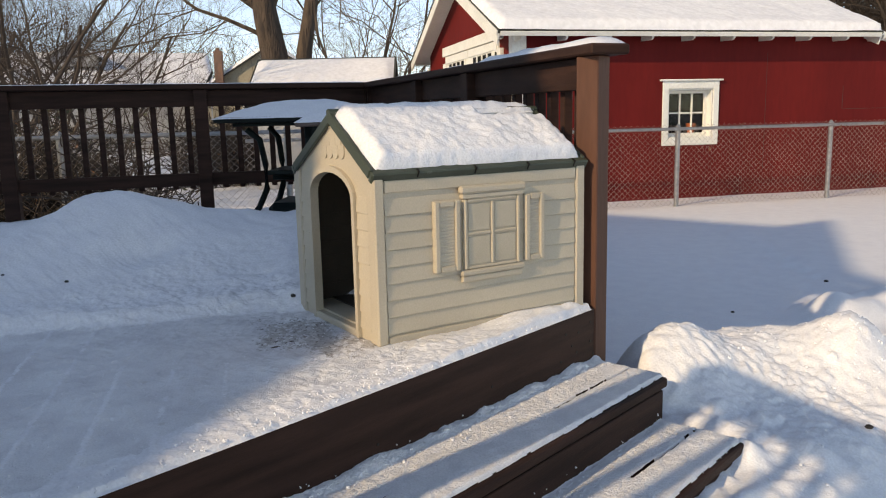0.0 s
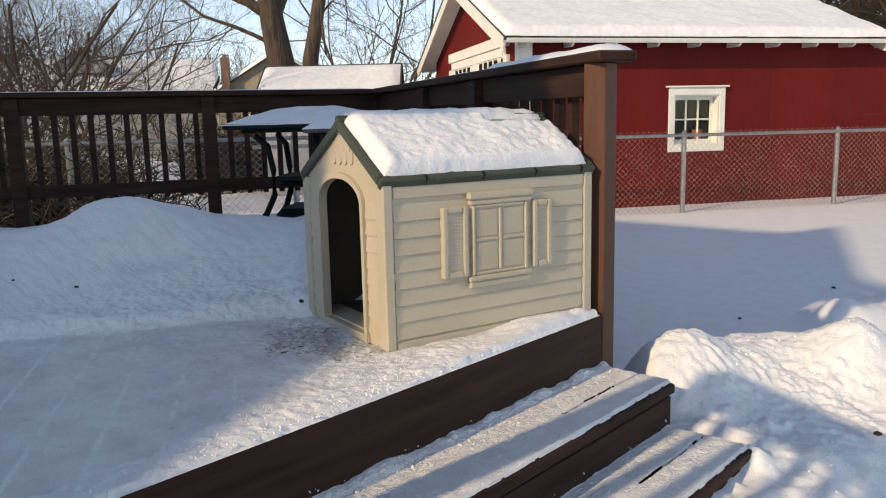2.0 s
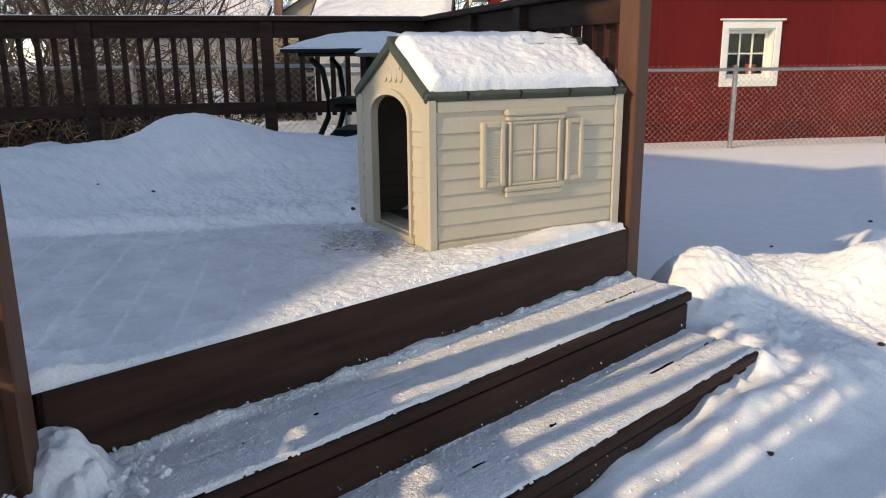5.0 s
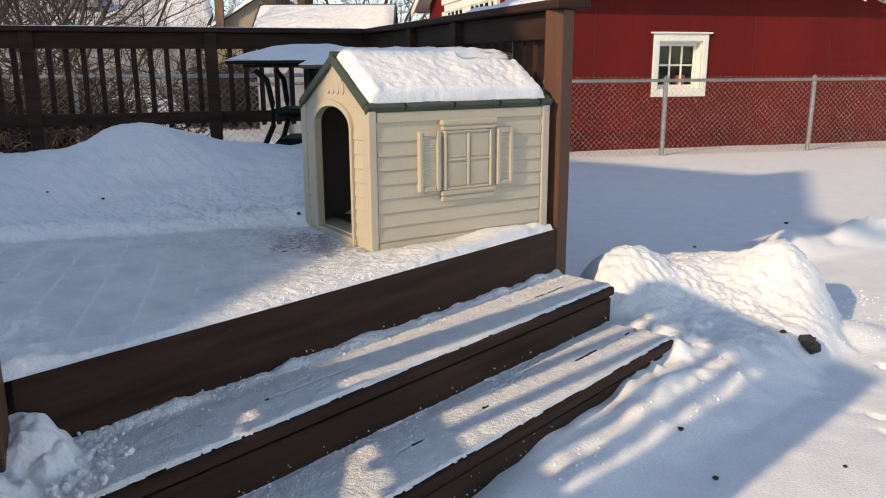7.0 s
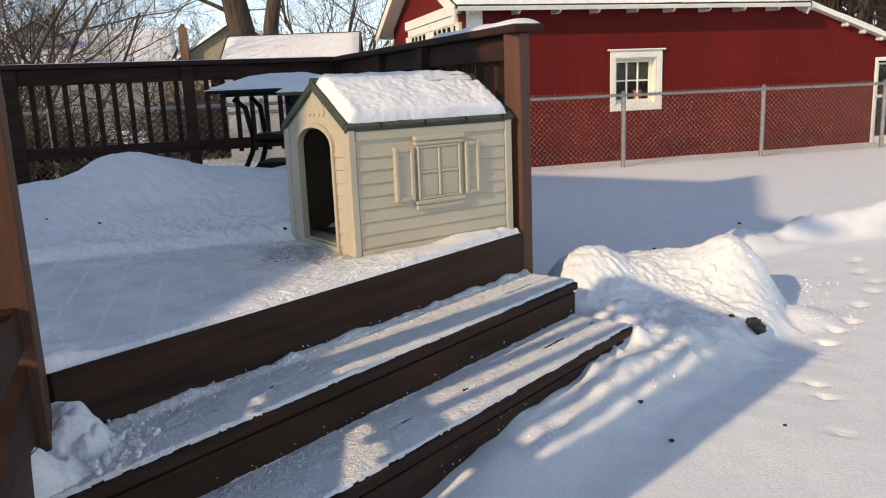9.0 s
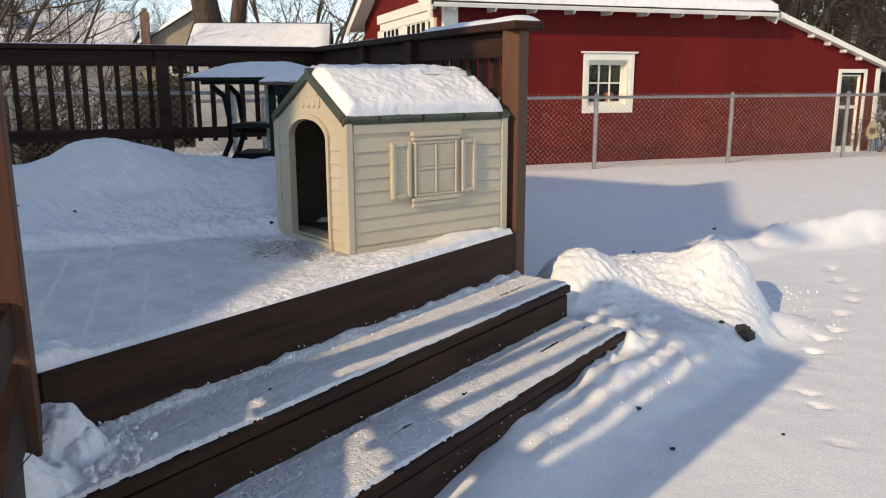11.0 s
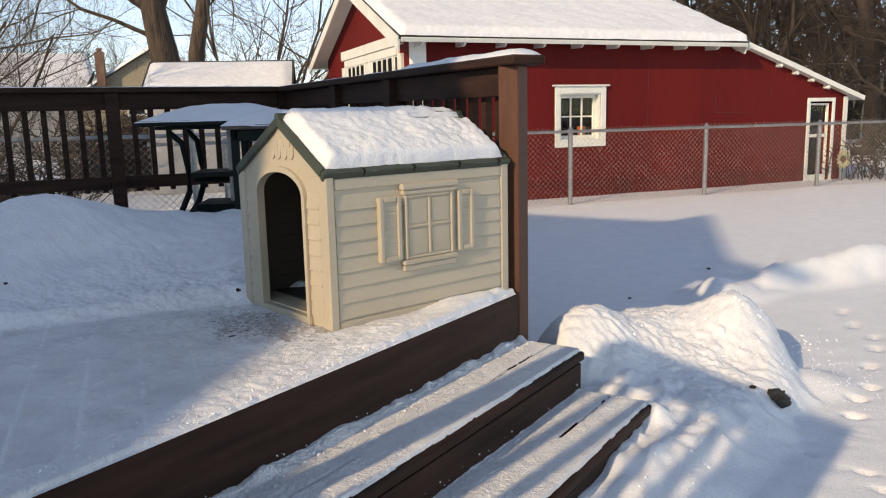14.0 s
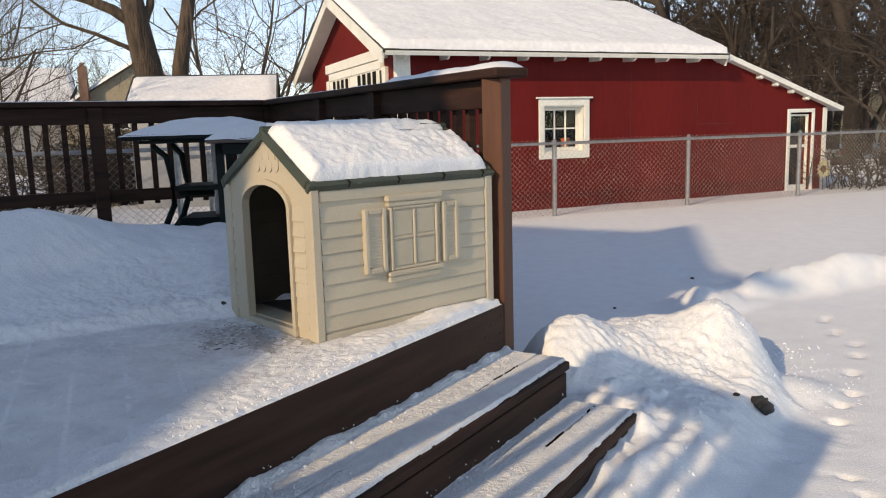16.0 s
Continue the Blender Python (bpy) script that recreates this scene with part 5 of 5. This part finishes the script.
def on_tread(rg):
    k = rg.random() < 0.5
    return (0.036 + abs(rg.gauss(0, 0.02)), -1.9 + 1.85 * rg.random(), -0.20) if k else (0.272 + abs(rg.gauss(0, 0.02)), -1.9 + 1.85 * rg.random(), -0.362)


crumbs("snow_crumbs", 420, 61, on_heap, 0.0075, "loose crumbs of broken snow over the heap")
crumbs("snow_crumbs", 90, 62, on_drift, 0.008, "crumbs of broken snow in front of the lowest step")
crumbs("snow_crumbs", 150, 63, on_foot, 0.016, "broken snow round the foot of the post")
def on_riser(rg):
    y = -1.9 + 1.88 * rg.random()
    k = rg.random()
    if k < 0.3:
        return 0.001, y, -0.192 + 0.025 * rg.random() ** 2
    return (0.263, y, -0.354 + 0.025 * rg.random() ** 2) if k < 0.6 else (0.535, -1.3 + 1.28 * rg.random(), -0.50 + 0.08 * rg.random() ** 2)


def on_path(rg):
    x, y = 0.92 + 0.30 * rg.random() ** 1.4, 0.75 + 0.75 * rg.random()
    return x, y, float(ground_height(np.array([[x]]), np.array([[y]]))[0, 0])


crumbs("snow_crumbs", 110, 66, on_riser, 0.0036, "flecks of snow clinging to the stair risers")
crumbs("snow_crumbs", 110, 67, on_path, 0.0045, "broken snow scattered at the foot of the heap")
crumbs("snow_crumbs", 160, 64, on_tread, 0.006, "small snow crumbs along the backs of the treads")
def on_edge(rg):
    return -0.10 * rg.random() ** 1.3 + 0.002, -2.1 + 2.05 * rg.random(), 0.006


crumbs("snow_crumbs", 700, 65, on_edge, 0.0042, "crumbly snow along the edge of the deck")
def on_deck(rg):
    y = -2.05 + 1.95 * rg.random()
    x = -0.03 - 0.55 * rg.random() ** 1.6
    return x, y, float(deck_snow(np.array([[x]]), np.array([[y]]))[0, 0])


crumbs("snow_crumbs", 500, 68, on_deck, 0.0030, "fine snow grains scattered over the trodden deck")
cl = part("frozen_clod", clod, STONE)
cl.matrix_world = pose(0.890, 0.515, float(ground_height(np.array([[0.89]]), np.array([[0.515]]))[0, 0]) + 0.020, 0, 0, 30) @ Matrix.Diagonal((1.0, 1.0, 0.85, 1))
tagged(cl, "dark frozen clod lying at the foot of the snow heap", "clod")


def scrap(x, y, z, s, seed):
    b = bmesh.new()
    bmesh.ops.create_icosphere(b, subdivisions=1, radius=s)
    for v in b.verts:
        v.co *= 1 + 0.5 * noise.noise(v.co * 60 + Vector((seed, 0, 0)))
        v.co.z *= 0.6
    o = part("debris", b, DEBRIS)
    o.matrix_world = pose(x, y, z, 0, 0, seed * 50)
    tagged(o, "small dark scrap of debris on the snow", "debris", "debris on the snow")


def gz(x, y):
    return float(ground_height(np.array([[x]]), np.array([[y]]))[0, 0])


def dz(x, y):
    return float(deck_snow(np.array([[x]]), np.array([[y]]))[0, 0])


for k, (x, y, s) in enumerate(((-1.60, -1.20, 0.010), (-1.80, -1.35, 0.008), (-0.86, -0.70, 0.012), (-0.80, -0.66, 0.007))):
    scrap(x, y, dz(x, y) + s * 0.3, s, k)
for k, (x, y, s) in enumerate(((0.80, 0.46, 0.014), (0.80, -0.47, 0.011), (0.98, -0.62, 0.010), (0.02, 1.15, 0.022), (-0.35, 2.2, 0.012), (-0.15, 3.4, 0.016), (1.25, -0.3, 0.008))):
    scrap(x, y, gz(x, y) + s * 0.3, s, 10 + k)

V, F = curve_tube([(0.30, -2.40, -0.115), (0.255, -2.33, -0.085), (0.20, -2.27, -0.085), (0.155, -2.235, -0.10)], 0.0018, 5, 0.5)
tagged(pmesh("twig", V, F, DEBRIS, smooth=True), "thin dark twig lying on the snow by the post", "twig")

# dry leaves caught in the chain links
leaf = bmesh.new()
lv = [leaf.verts.new(p) for p in ((0, 0, 0), (0.02, 0.006, 0.02), (0.012, 0.0, 0.045), (0.0, 0.008, 0.065), (-0.014, 0.0, 0.042), (-0.022, 0.006, 0.018))]
leaf.faces.new(lv)
bmesh.ops.solidify(leaf, geom=leaf.faces[:], thickness=0.002)
first = part("dry_leaf", leaf, DRYLEAF)
first.matrix_world = fence.matrix_world @ pose(5.62, -0.02, 0.70, 0, 0, 10)
tagged(first, "curled dry brown leaf caught in the fence wire", "leaf", "dry leaves in the fence")
for s, z, a in ((6.05, 0.99, 40), (7.50, 0.93, 0), (7.60, 0.96, 70), (8.2, 1.0, 120), (4.4, 0.8, 200), (8.9, 0.45, 30), (3.5, 0.99, 80)):
    copy_thing(first, fence.matrix_world @ pose(s, -0.02, z, 20, a, 10 + a))

# ---- deck planks, last ----
plank_dir = radians(146.0)
ux, uy = math.cos(plank_dir), math.sin(plank_dir)
pl = None
for k in range(-8, 26):
    off = -0.143 * k                                       # across, along (uy, -ux)
    ox, oy = -off * uy, off * ux
    ts = []
    n = len(DECK)
    for i in range(n):
        (ax, ay), (bx, by) = DECK[i], DECK[(i + 1) % n]
        den = ux * (by - ay) - uy * (bx - ax)
        if abs(den) < 1e-6:
            continue
        t = ((ax - ox) * (by - ay) - (ay - oy) * (bx - ax)) / den
        s = ((ax - ox) * uy - (ay - oy) * ux) / den
        if 0 <= s <= 1:
            ts.append(t)
    if len(ts) >= 2:
        t0, t1 = min(ts), max(ts)
        if t1 - t0 < 0.2:
            continue
        o = part("plank", box(t0 + 0.09, -0.0685, -0.040, t1 - 0.06, 0.0685, -0.001 - 0.0015 * (k % 3)), PLANK, deck)
        o.matrix_basis = pose(ox, oy, 0, 0, 0, 146.0)
